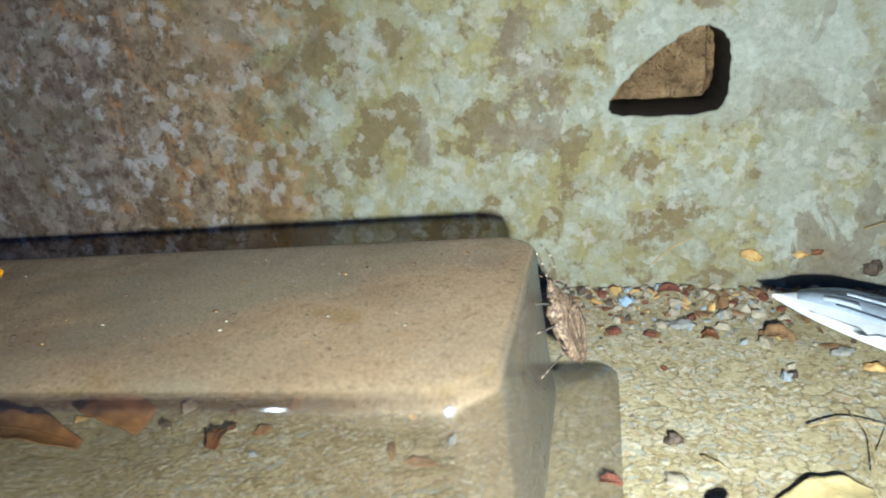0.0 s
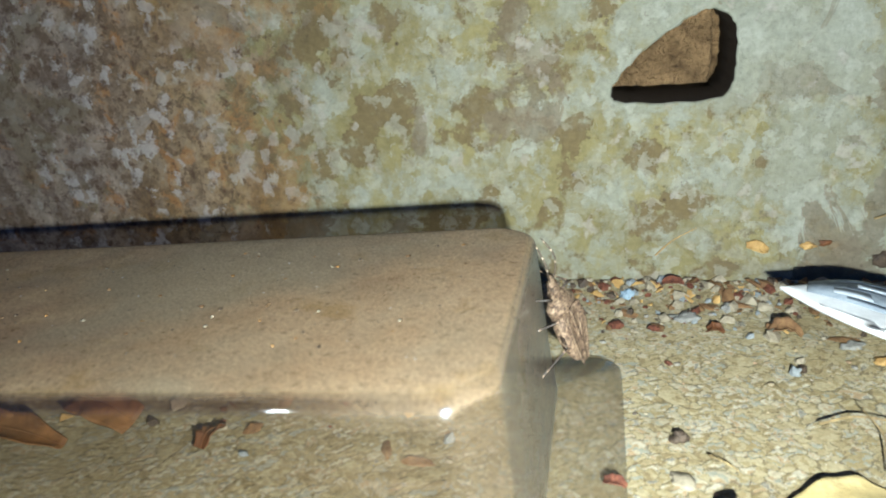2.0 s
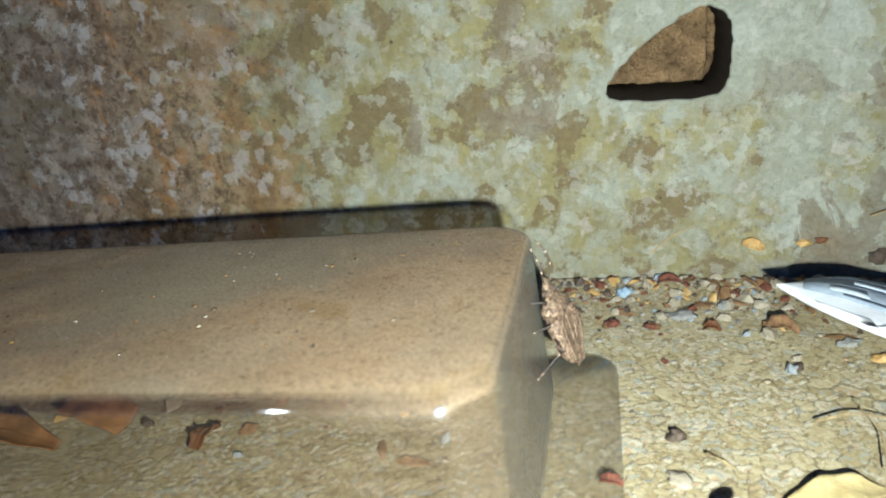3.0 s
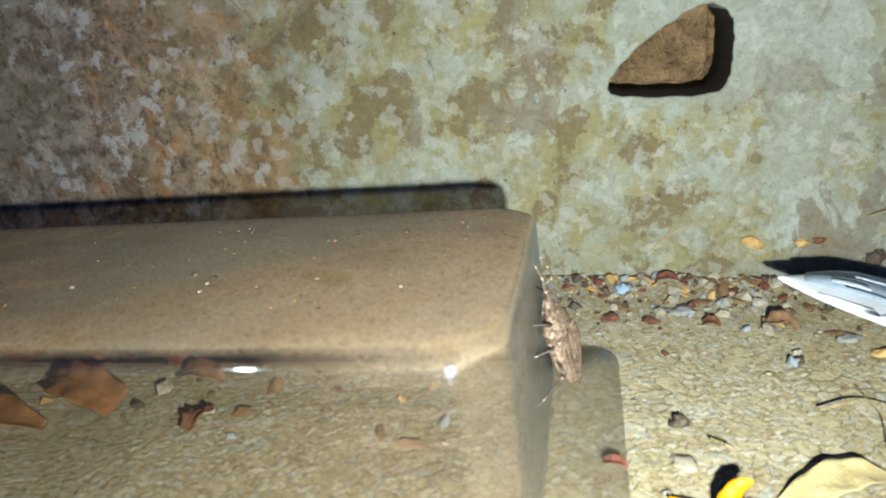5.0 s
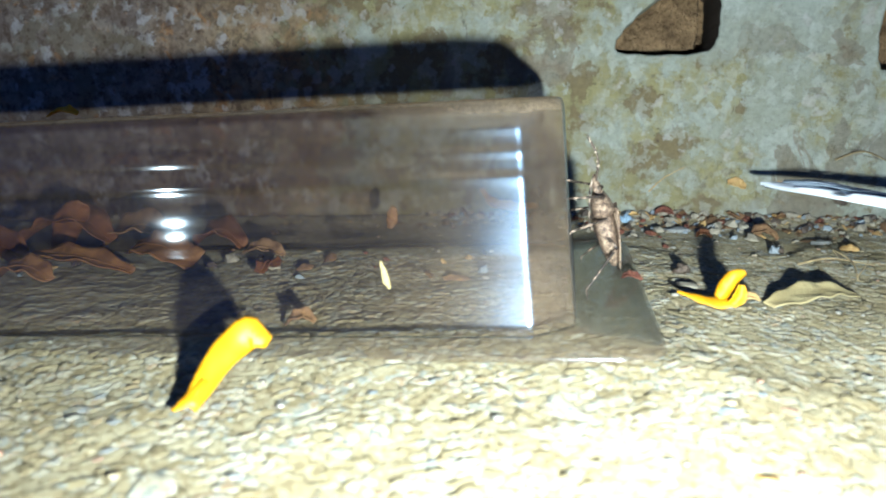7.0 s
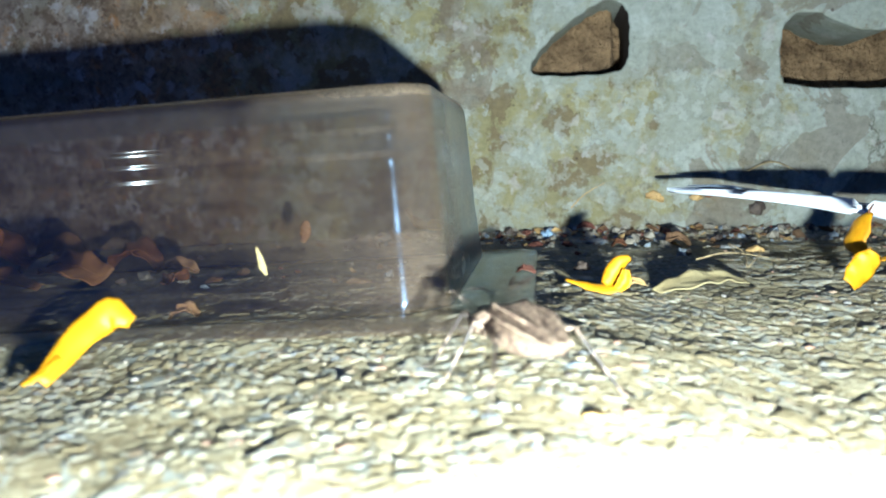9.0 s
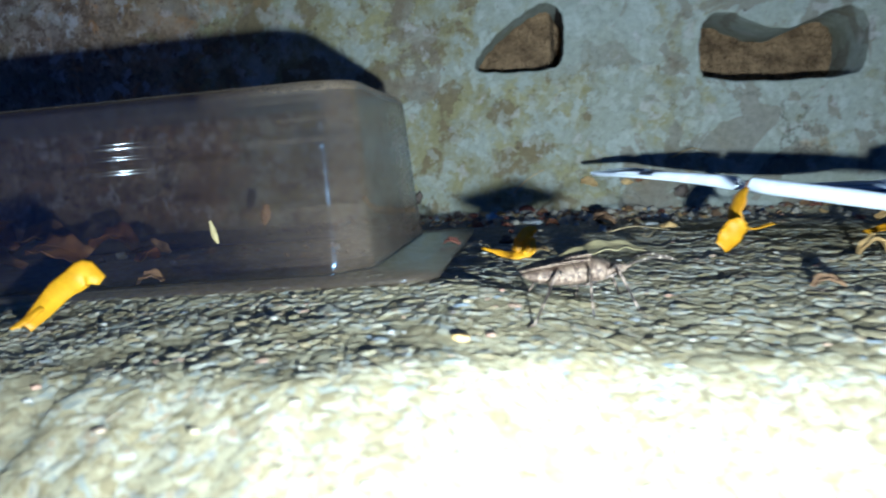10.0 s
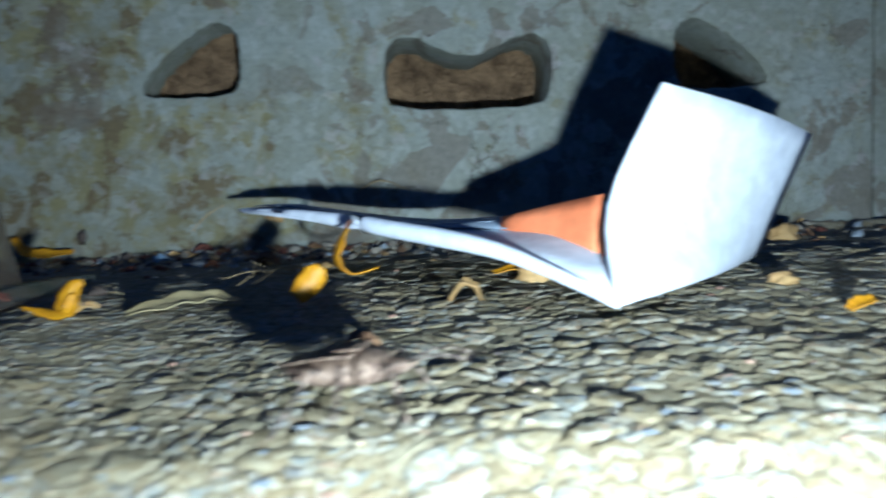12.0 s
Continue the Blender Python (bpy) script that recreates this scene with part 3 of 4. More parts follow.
def build_ground():
    xs = np.concatenate([np.arange(-215, -120, 1.0), np.arange(-120, 225, 0.38), np.arange(225, 300.1, 1.0)])
    ys = np.concatenate([np.arange(-345, -230, 1.2), np.arange(-230, -60, 0.34), np.arange(-60, 12.1, 0.5)])
    gx, gy = np.meshgrid(xs, ys)
    gz, top, value = ground_relief(gx, gy)
    rim = np.minimum.reduce([gx + 215, xs[-1] - gx, gy + 345])
    gz = np.where(rim < 3, base_level(gx, gy), gz)
    co = np.stack([gx, gy, gz], -1).reshape(-1, 3)
    h, w = gx.shape
    idx = np.arange(h * w).reshape(h, w)
    quads = np.stack([idx[:-1, :-1], idx[:-1, 1:], idx[1:, 1:], idx[1:, :-1]], -1).reshape(-1, 4)
    # the rest of the yard, joined to the rim of the fine part
    far = []
    outer = np.array([[-9000, -12000, -90], [9000, -12000, -90], [9000, 12, 0], [-9000, 12, -8]], float)
    n0 = len(co)
    co = np.vstack([co, outer])
    far.append([n0, n0 + 1, *idx[0, ::-1].tolist()])
    far.append([n0 + 1, n0 + 2, *idx[::-1, -1].tolist()])
    far.append([n0 + 3, n0, *idx[:, 0].tolist()])
    me = bpy.data.meshes.new("ground")
    me.from_pydata((co * MM).tolist(), [], quads.tolist() + far)
    me.polygons.foreach_set("use_smooth", [True] * len(me.polygons))
    for name, values in (("stone_top", top), ("stone_kind", value)):
        me.attributes.new(name, "FLOAT", "POINT").data.foreach_set("value", np.concatenate([values.ravel(), np.full(4, 0.5)]).astype(np.float32))
    me.materials.append(M_GROUND)
    return tagged(new("ground", me), "rough tan concrete ground with small embedded stones", "ground", kind="structure")


ground = build_ground()


def floor_z(x, y):
    return float(ground_level(np.array([x]), np.array([y]))[0])


# ---------- wall with recesses ----------
TEAR = [(0, 58.6), (-0.4, 62.4), (4.4, 68.7), (10.7, 74.4), (18.2, 79.5), (24.1, 82.7), (27.5, 83.1), (31.4, 81.3), (33.7, 77.1), (33.9, 68.7), (33.2, 62.5), (30, 58.6), (18.9, 57.6), (6.1, 57.9)]
BEAN = [(86.4, 51.8), (85, 59), (85.7, 70), (89.6, 75), (96.7, 75.3), (103.6, 71.8), (111.7, 68.9), (119.8, 68.8), (128.2, 72.3), (136.5, 75.2), (142.6, 74), (145.8, 68.5), (145.4, 59), (143.2, 51.8), (135.5, 49.9), (119, 49.4), (100.6, 49.9)]


def rounded(outline, n=60):
    pts = spline([(*p, 0) for p in outline + outline[:1]], n + 1)[:-1]
    return [(p.x + 0.25 * math.sin(i * 2.3), p.y + 0.25 * math.cos(i * 1.7)) for i, p in enumerate(pts)]


def build_wall():
    cu = bpy.data.curves.new("wall_north", "CURVE")
    cu.dimensions, cu.fill_mode = "2D", "BOTH"
    cu.extrude, cu.bevel_depth, cu.offset, cu.bevel_resolution = 0.020, 0.0007, -0.0007, 2
    loops = [[(-3000, -40), (266, -40), (266, 2400), (-3000, 2400)], rounded(TEAR), rounded(BEAN),
             rounded([(225.2 - x, z - 4.5) for x, z in TEAR]), rounded([(x - 220, z + 54.5) for x, z in BEAN][::-1])]
    for loop in loops:
        sp = cu.splines.new("POLY")
        sp.points.add(len(loop) - 1)
        for q, (x, z) in zip(sp.points, loop):
            q.co = (x * MM, z * MM, 0, 1)
        sp.use_cyclic_u = True
    tmp = new("tmp", cu)
    bpy.context.view_layer.update()
    me = bpy.data.meshes.new_from_object(tmp.evaluated_get(bpy.context.evaluated_depsgraph_get()))
    bpy.data.objects.remove(tmp)
    me.transform(at(0, 20.7, 0, 90, 0, 0))
    me.name = "wall_north"
    me.materials.clear()
    me.materials.append(M_WALL)
    me.materials.append(M_RECESS_SHADE)
    # two sides of the small recess painted near black for the shade beside the plug
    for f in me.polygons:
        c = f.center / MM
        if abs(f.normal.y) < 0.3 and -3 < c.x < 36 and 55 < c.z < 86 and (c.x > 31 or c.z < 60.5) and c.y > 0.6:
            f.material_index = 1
    tagged(new("wall_north", me), "stained grey-green cement wall with shaped recesses", "wall", kind="structure")
    bm = bmesh.new()
    bmesh.ops.create_grid(bm, x_segments=640, y_segments=190, size=1)

    def step(v, lo, hi):
        v = min(1.0, max(0.0, (v - lo) / (hi - lo)))
        return v * v * (3 - 2 * v)

    for v in bm.verts:
        x, z = 52 + v.co.x * 210, 85 + v.co.y * 62
        p = Vector((x, z, 0))
        d = 1.6 * noise.noise(p * 0.1) + 1.3 * noise.noise(p * 0.26 + Vector((0, 0, 9))) + 0.9 * noise.noise(p * 0.7) + 0.9 * abs(noise.noise(p * 0.5 + Vector((4, 0, 0)))) + 0.6 * abs(noise.noise(p * 1.3))
        # the small recess is filled further out; its plug has shrunk from the lower and one upright side
        gap = 0.6 * noise.noise(p * 0.35 + Vector((0, 0, 3)))
        plug = step(x, -12, -6) * (1 - step(x, 29.2 + gap - 0.1 * max(0.0, 66 - z), 31.6 + gap)) * step(z, 58.9 + 0.8 * gap, 60.3 + 0.8 * gap)
        v.co = Vector((x, 36 - 17 * plug + d, z))
    bmesh.ops.solidify(bm, geom=bm.faces[:], thickness=-30)
    part("wall_core", bm, M_MUD)
    tagged(bpy.data.objects["wall_core"], "brown dried mud filling behind the wall recesses", "wall", kind="structure")
    bm = bmesh.new()
    bmesh.ops.create_cube(bm, size=1)
    for v in bm.verts:
        v.co = Vector((1669 + v.co.x * 2800, 30 + v.co.y * 46, 1180 + v.co.z * 2440))
    bmesh.ops.bevel(bm, geom=bm.edges[:], offset=2, segments=2, affect="EDGES")
    tagged(part("wall_pier", bm, M_WALL, smooth=False), "grey cement pier set back at the end of the wall", "wall", kind="structure")


build_wall()


# ---------- the carried LED ----------
def lamp_pose(t, m):
    times, aside, below = zip(*LED_HELD)
    return m @ Matrix.Translation((float(np.interp(t, times, aside)), -float(np.interp(t, times, below)), 0))


def led_lamp():
    lamp = thing("led_light", lamp_pose(*EYES[0]), "small white LED light in a black housing, switched on", "light")
    bm = bmesh.new()
    bmesh.ops.create_circle(bm, cap_ends=True, radius=2.6, segments=24)
    part("led_lens", bm, M_LED, lamp, "glowing white lens")
    bm = bmesh.new()
    prof = [(2.7, -0.5), (3.6, -0.5), (3.8, 0.2), (3.8, 4.0), (0.01, 4.0), (0.01, 0.6), (2.7, 0.6)]
    rings = [[bm.verts.new((r * math.cos(a), r * math.sin(a), z)) for a in (2 * math.pi * j / 24 for j in range(24))] for r, z in prof]
    for r0, r1 in zip(rings, rings[1:] + rings[:1]):
        for j in range(24):
            bm.faces.new((r0[j], r0[(j + 1) % 24], r1[(j + 1) % 24], r1[j]))
    part("housing", bm, M_HOUSING, lamp)
    return lamp


led = led_lamp()


# ---------- upturned clear tray ----------
def ring(x0, x1, y0, y1, z, corner, fillet, rib=0.0, n=6):
    """One level of the tray: a rectangle with cut corners, each cut eased into the walls; ribs stand out on the long walls alone."""
    pts = []
    ease = fillet * math.tan(radians(22.5))
    cut = corner - ease
    for cx, cy, a0 in ((x1, y1, 0), (x0, y1, 90), (x0, y0, 180), (x1, y0, 270)):
        ux, uy = math.cos(radians(a0)), math.sin(radians(a0))
        vx, vy = -uy, ux
        for turn in (0, 45):
            # centre of the small arc at this end of the cut
            if turn == 0:
                px, py = cx - ux * fillet - vx * (cut + ease), cy - uy * fillet - vy * (cut + ease)
            else:
                px, py = cx - vx * fillet - ux * (cut + ease), cy - vy * fillet - uy * (cut + ease)
            for k in range(n + 1):
                a = radians(a0 + turn + 45 * k / n)
                out = abs(math.sin(a)) ** 8 * rib
                pts.append((px + fillet * math.cos(a), py + fillet * math.sin(a) + math.copysign(out, math.sin(a)), z))
    return pts


def loft(rings):
    bm = bmesh.new()
    loops = [[bm.verts.new(p) for p in r] for r in rings]
    for a, b in zip(loops, loops[1:]):
        for j in range(len(a)):
            bm.faces.new((a[j], a[(j + 1) % len(a)], b[(j + 1) % len(b)], b[j]))
    bmesh.ops.remove_doubles(bm, verts=bm.verts, dist=0.001)
    return bm


def build_tray():
    # local: the end that is seen lies at x = 0 of the base, the tray runs towards -x
    tray = thing("plastic_tray", at(0, 0, 0.75, 0, -2.5, 0), "upturned clear plastic tray with a dusty top on the ground", "tray")
    x0 = -270.0

    def inset(d, z, corner, fillet=2.2, rib=0.0):
        # the rim is broader at the end than along the sides
        end = d if d < 2 else 15.3 + 0.3 * (d - 9)
        return ring(x0 + d, 1.5 - end, -159 + d, -53 - d, z, corner, fillet, rib)

    lip = [(0, 0.0, 8, 7.9), (0.3, 1.2, 8, 7.9), (8.2, 1.4, 8.4, 2.2), (9.0, 1.8, 8.4, 2.2), (9.0, 1.3, 8.4, 2.2), (8.2, 0.9, 8.4, 2.2), (0.8, 0.7, 8, 7.9), (0.5, 0.0, 8, 7.9), (0, 0.0, 8, 7.9)]
    part("rim", loft([inset(*row) for row in lip]), M_RIM, tray, "grimy flat rim")

    def shell(d, drop):
        def rib(z):
            """Three shallow moulded ribs run along the wall below its shoulder."""
            return sum(h * math.exp(-((z - at_z) / 0.9) ** 2) for at_z, h in ((29.5, 0.14), (34.0, 0.13), (38.2, 0.11))) + 0.02 * math.sin(z * 0.71)

        levels = [4 + 35.6 * k / 72 for k in range(73)]
        walls = [(9.0, 1.8, 8.4, 2.2, 0.0)] + [(9.0 + 3.0 * (z - 1.8) / 14.2 if z < 16 else 12.0 + 2.6 * (z - 16) / 23.6, z, 8.4, 4.4, rib(z)) for z in levels]
        arcs = [(14.6 + 3.6 * (1 - math.cos(radians(a))), 39.6 + 3.6 * math.sin(radians(a)), 8.4 + 1.6 * a / 90, 4.4 + 5.5 * a / 90, 0.0) for a in (15, 30, 45, 60, 75, 90)]
        return [inset(i + d, z - drop, c, f, r) for i, z, c, f, r in walls + arcs + [(21, 43.25, 10.0, 9.9, 0.0), (27, 43.3, 10.0, 9.9, 0.0)]]

    bm = bmesh.new()
    skins = []
    for k, rings in enumerate((shell(0, 0), shell(0.5, 0.5))):
        loops = [[bm.verts.new(p) for p in r] for r in rings]
        for a, b in zip(loops, loops[1:]):
            for j in range(len(a)):
                bm.faces.new((a[j], a[(j + 1) % len(a)], b[(j + 1) % len(b)], b[j])).material_index = k
        bm.faces.new(loops[-1]).material_index = k
        skins.append(loops[0])
    a, b = skins
    for j in range(len(a)):
        bm.faces.new((a[j], a[(j + 1) % len(a)], b[(j + 1) % len(b)], b[j]))
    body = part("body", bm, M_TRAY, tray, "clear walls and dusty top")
    body.data.materials.append(M_INSIDE)
    return tray


tray = build_tray()


def tray_crumbs():
    r = random.Random(23)
    for k in range(150):
        material, name, label, cat = r.choice(((M_PEBBLE, "sand_grain", "tan sand grain lying on the tray", "sand"), (M_DARK, "bark_crumb", "dark bark crumb lying on the tray", "bark"),
                                               (M_CRUMB, "leaf_crumb", "brown leaf crumb lying on the tray", "leaf"), (M_DARK, "bark_crumb", "dark bark crumb lying on the tray", "bark"), (M_CARD, "grain", "white grain lying on the tray", "grain")))
        s = r.uniform(0.1, 0.19) if material is M_CARD else r.uniform(0.12, 0.22) / r.uniform(0.3, 1)
        ob = part(name, lump((s, s * 0.7, s * 0.32), k + 60, 1, 0.8, 2.4), material)
        ob.matrix_world = tray.matrix_world @ at(r.uniform(-150, -26), r.uniform(-133, -80), 43.35 + 0.15 * s, 0, 0, r.uniform(0, 360))
        tagged(ob, label, cat, "crumbs on the tray")
    for k in range(14):
        s = r.uniform(0.3, 0.6)
        ob = part("rust_flake", lump((s, s * 0.8, 0.12), k + 260, 1, 0.9, 2.0), M_RUST)
        ob.matrix_world = tray.matrix_world @ at(r.uniform(-110, -30), r.uniform(-128, -80), 43.36, 0, 0, r.uniform(0, 360))
        tagged(ob, "small rusty flake lying on the dusty tray", "flake", "crumbs on the tray")


tray_crumbs()


# ---------- stink bug ----------
def build_bug():
    bug = thing("stink_bug", at(-8, -80, 24), "mottled grey-brown stink bug with banded legs and antennae", "insect")

    def shell(profile, keel, flat, seed, material, name):
        """A body section: (x, half width, top, bottom) from tail to head."""
        bm = bmesh.new()
        rings = []
        for x, w, top, bot in profile:
            rg = []
            for k in range(16):
                a = 2 * math.pi * k / 16
                c, s = math.cos(a), math.sin(a)
                z = top * abs(s) ** keel if s > 0 else -bot * abs(s) ** flat
                p = Vector((x, w * c, z))
                rg.append(bm.verts.new(p + p.normalized() * 0.12 * noise.noise(p * 1.3 + Vector((seed, 0, 0)))))
            rings.append(rg)
        for a, b in zip(rings, rings[1:]):
            for k in range(16):
                bm.faces.new((a[k], a[(k + 1) % 16], b[(k + 1) % 16], b[k]))
        bm.faces.new(rings[0]), bm.faces.new(rings[-1])
        return part(name, bm, material, bug)

    shell([(-9.5, 0.6, 0.3, 0.3), (-8.8, 2.2, 0.7, 0.9), (-6.5, 3.9, 1.2, 1.8), (-3.5, 4.7, 1.6, 2.4), (0, 4.7, 1.9, 2.6), (2.5, 4.2, 2.0, 2.4)], 0.9, 0.7, 1, M_BUG, "abdomen")
    shell([(2.2, 4.4, 2.4, 2.2), (3.6, 5.2, 2.4, 2.3), (4.6, 5.4, 2.1, 2.2), (5.6, 3.6, 1.6, 1.8), (6.8, 2.3, 1.0, 1.4)], 0.8, 0.7, 2, M_BUG, "thorax")
    shell([(6.5, 1.9, 0.9, 1.3), (7.6, 1.7, 0.8, 1.1), (8.8, 1.3, 0.5, 0.8), (9.9, 0.8, 0.3, 0.5), (10.6, 0.3, 0.1, 0.25)], 0.9, 0.8, 3, M_BUG, "head")
    part("scutellum", ribbon([(3.2, 0, 2.7), (0, 0, 2.5), (-3, 0, 2.0), (-4.6, 0, 1.7)], [5.6, 4.6, 2.4, 0.9], (0, 1, 0), cup=-0.12, thick=0.3), M_BUG, bug)
    for s in (-1, 1):
        part("wing", ribbon([(2.6, s * 2.6, 2.2), (-1, s * 2.7, 2.15), (-5, s * 1.7, 1.65), (-9.9, s * 0.9, 0.9)], [2.6, 3.6, 3.6, 1.6], (0, 1, 0), cup=-0.1, thick=0.25), M_WING, bug)
        part("eye", join(lump((0.5, 0.45, 0.45), 4, 2, 0.05)), M_DARK, bug).matrix_local = at(7.9, s * 1.75, 0.3)
        path = [(9.4, s * 0.9, 0.1), (11.2, s * 2.2, 0.8), (13.8, s * 2.6, 1.4), (16.4, s * 2.2, 1.0), (18.6, s * 1.7, 0.3)]
        antenna = part("antenna", tube(path, [0.18, 0.15, 0.19, 0.2, 0.1], 22, 7), M_DARK, bug)
        for u in (0.38, 0.64, 0.88):
            mid = spline(path, 51)
            k = int(u * 50)
            part("pale_ring", tube([mid[k - 1], mid[k], mid[k + 1]], [0.2, 0.215, 0.2], 3, 8), M_CRUMB_PALE, antenna)
    part("rostrum", tube([(9.6, 0, -0.5), (7, 0, -1.7), (2, 0, -2.9), (-1, 0, -3.0)], [0.3, 0.25, 0.2, 0.12], 12, 6), M_LIMB, bug)
    legs = []
    for s in (-1, 1):
        for x, reach, back in ((4.8, 5.6, 4.6), (2.4, 6.6, -0.8), (0.2, 8.6, -8.6)):
            hip = Vector((x, s * 2.2, -1.6))
            knee = hip + Vector((back * 0.45, s * reach * 0.5, 2.6))
            foot = hip + Vector((back * 1.05, s * reach * 1.1, -5.2))
            toe = foot + Vector((back * 0.18, s * 1.3, -0.2))
            leg = part("leg", tube([p - hip for p in (hip, hip.lerp(knee, 0.5), knee)], [0.4, 0.45, 0.33], 8, 7), M_LIMB, bug)
            part("tibia", tube([p - hip for p in (knee, knee.lerp(foot, 0.5), foot)], [0.3, 0.24, 0.2], 8, 7), M_LIMB, leg)
            part("tarsus", tube([p - hip for p in (foot, foot.lerp(toe, 0.5), toe)], [0.2, 0.17, 0.11], 5, 6), M_LIMB, leg)
            leg.location = hip * MM
            legs.append((leg, hip, s, x))
    return bug, legs


bug, bug_legs = build_bug()


# ---------- yellow petals ----------
def petal(name, place, strips, label, group="fallen petals"):
    t = thing(name, at(*place), label, "petal", group)
    for i, (path, widths, side, cup, material) in enumerate(strips):
        part("petal_blade" if i == 0 else "petal_fold", ribbon(path, widths, side, cup, 0.05, 0.3, 18, 9, i + 3), material, t)
    return t


petal("yellow_petal", (-72, -179, floor_z(-72, -179) + 1), [
    ([(0.6, 0, 0.2), (1.2, 4, 2.6), (2.2, 8, 5.4), (3.6, 11, 7.2), (5.6, 12.4, 8.3), (8.2, 13.4, 6.6)], [2.4, 3.8, 4.6, 5.4, 5.6, 2.4], (0.7, 0.1, -0.7), 0.16, M_PETAL),
    ([(-1.6, -1.4, 0.2), (-0.6, 0.4, 1.2), (0.9, 4, 3.2)], [1.2, 2.8, 2.4], (1, 0, 0.3), 0.24, M_PETAL)],
    "curled bright yellow petal with a folded base on the ground")
petal("yellow_petal", (17, -116, floor_z(17, -116) + 0.5), [
    ([(-0.5, 0, 1.2), (1.0, 0, 3.6), (2.6, 0.3, 6.0), (4.6, 0.6, 7.0)], [2.6, 4.2, 3.4, 1.2], (0.7, 0.1, -0.7), 0.3, M_PETAL),
    ([(-9, 1.4, 2.4), (-5, 0.8, 1.5), (-1, 0, 0.9), (3, -0.8, 1.2)], [0.8, 2.6, 4.0, 3.0], (0, 1, 0.4), -0.2, M_PETAL),
    ([(1.6, -1.6, 0.6), (3.0, -1.8, 2.4), (3.4, -1.2, 4.8)], [2.0, 3.2, 1.6], (0.8, 0, -0.5), -0.3, M_PETAL),
    ([(3.2, -0.6, 1.0), (5.4, -0.4, 2.2), (7.6, 0, 1.6)], [1.6, 2.2, 1.0], (0.2, 1, 0.3), 0.3, M_LEAF_TAN)],
    "crumpled bright yellow petal beside a dry leaf on the ground")
petal("yellow_petal", (68.5, -115, floor_z(68.5, -115) + 2), [
    ([(-2.6, -1, 2.0), (-0.5, 0, 4.2), (1.6, 0.5, 6.8), (2.8, 0.6, 8.4)], [3.4, 5.6, 5.4, 2.8], (0.6, 0, -0.8), 0.16, M_PETAL)],
    "broad bright yellow petal lying in front of the card")
petal("yellow_petal", (75.5, -98, floor_z(75.5, -98) + 2.5), [
    ([(0.8, 0, 14.5), (-1.4, 0, 11.5), (-2.6, 0, 8), (-1.6, -0.5, 5), (2, -1, 3.2), (7.5, -1.5, 4.6)], [2.6, 7.0, 8.0, 6.4, 3.6, 1.6], (-0.25, 1, 0), 0.12, M_PETAL),
    ([(0.4, 0, 14.2), (1, 0, 15.4), (1.6, 0.3, 16.2)], [1.6, 1.5, 1.0], (0.4, 1, 0), 0.1, M_LEAF)],
    "arched yellow petal with a brown stalk end against the card")
petal("yellow_petal", (121, -84, floor_z(121, -84)), [
    ([(-9, 0, 1.4), (-3, 0.5, 2.4), (4, 0, 2.6), (11, -1, 2)], [2.0, 4.0, 4.2, 2.2], (0, 1, 0.3), 0.15, M_PETAL)],
    "flat yellow petal lying below the card")
petal("yellow_petal", (-37, -9, floor_z(-37, -9)), [
    ([(-10, 2, 11), (-6, 1, 6), (1, 0, 4.6), (11, 0, 5)], [3, 5.4, 6, 2.6], (0, 1, 0.5), 0.2, M_PETAL)],
    "yellow petal lying at the foot of the wall")
petal("yellow_petal", (-153, -88, 38.4), [
    ([(-4, -1, 0.2), (-1.5, 0, 1.6), (1.5, 0, 2.0), (4, 1, 0.8)], [1.6, 4.0, 4.4, 1.8], (0, 1, 0.3), 0.16, M_PETAL)],
    "small withered yellow petal lying on the tray")
petal("yellow_petal", (176, -138, floor_z(176, -138)), [
    ([(-2, 0, 1.0), (0, 0, 2.2), (3, 0, 2.8)], [2.0, 3.4, 2.0], (0, 1, 0.4), 0.2, M_PETAL)],
    "small yellow petal on the stony ground")


# ---------- dry leaves and husks ----------
def leaf(place, path, widths, material, label, side=(0, 1, 0.2), cup=0.12, name="dry_leaf", seed=2, veins=True, wave=0.07):
    t = thing(name, at(*place), label, "leaf", "dry leaves")
    part("blade", ribbon(path, widths, side, cup, wave, 0.25, 20, 11, seed), material, t)
    if veins:
        part("midrib", tube([Vector(p) + Vector((0, 0, 0.15)) for p in path], [0.32, 0.24, 0.12], 14, 6), material, t)
    return t


leaf((38, -103, floor_z(38, -103)), [(-10, -7, 0.6), (-4, -3, 1.6), (2, 1, 2.2), (7, 3, 2.0), (12, 4, 0.6)], [3, 6.5, 7.5, 6, 2], M_LEAF_PALE, "thin pale yellow dry leaf beside a petal", (-0.3, 1, 0.28), 0.1, seed=5, veins=False, wave=0.06)
leaf((-128, -84, -2.2), [(-12, 3, 2.5), (-6, 0, 5), (2, -2, 4.4), (11, -4, 1)], [5, 10, 11, 8], M_LEAF_ORANGE, "broad orange-tan dry leaf lying under the tray", (0.3, 1, 0.5), cup=0.12)
leaf((-146, -97, -3.2), [(-20, 2, 1.5), (-8, 0, 4.6), (4, 0, 3.8), (16, -1, 1)], [5, 9, 9, 3], M_LEAF_ORANGE, "curled tan dry leaf lying under the tray", cup=0.25, seed=6)
leaf((-166, -72, -4.5), [(-6, 3, 1), (-2, 1, 9), (3, 0, 14), (6, -1, 17)], [6, 9, 8, 3], M_LEAF, "upright rusty red dry leaf under the tray", (1, 0.2, 0), cup=0.2, seed=7)
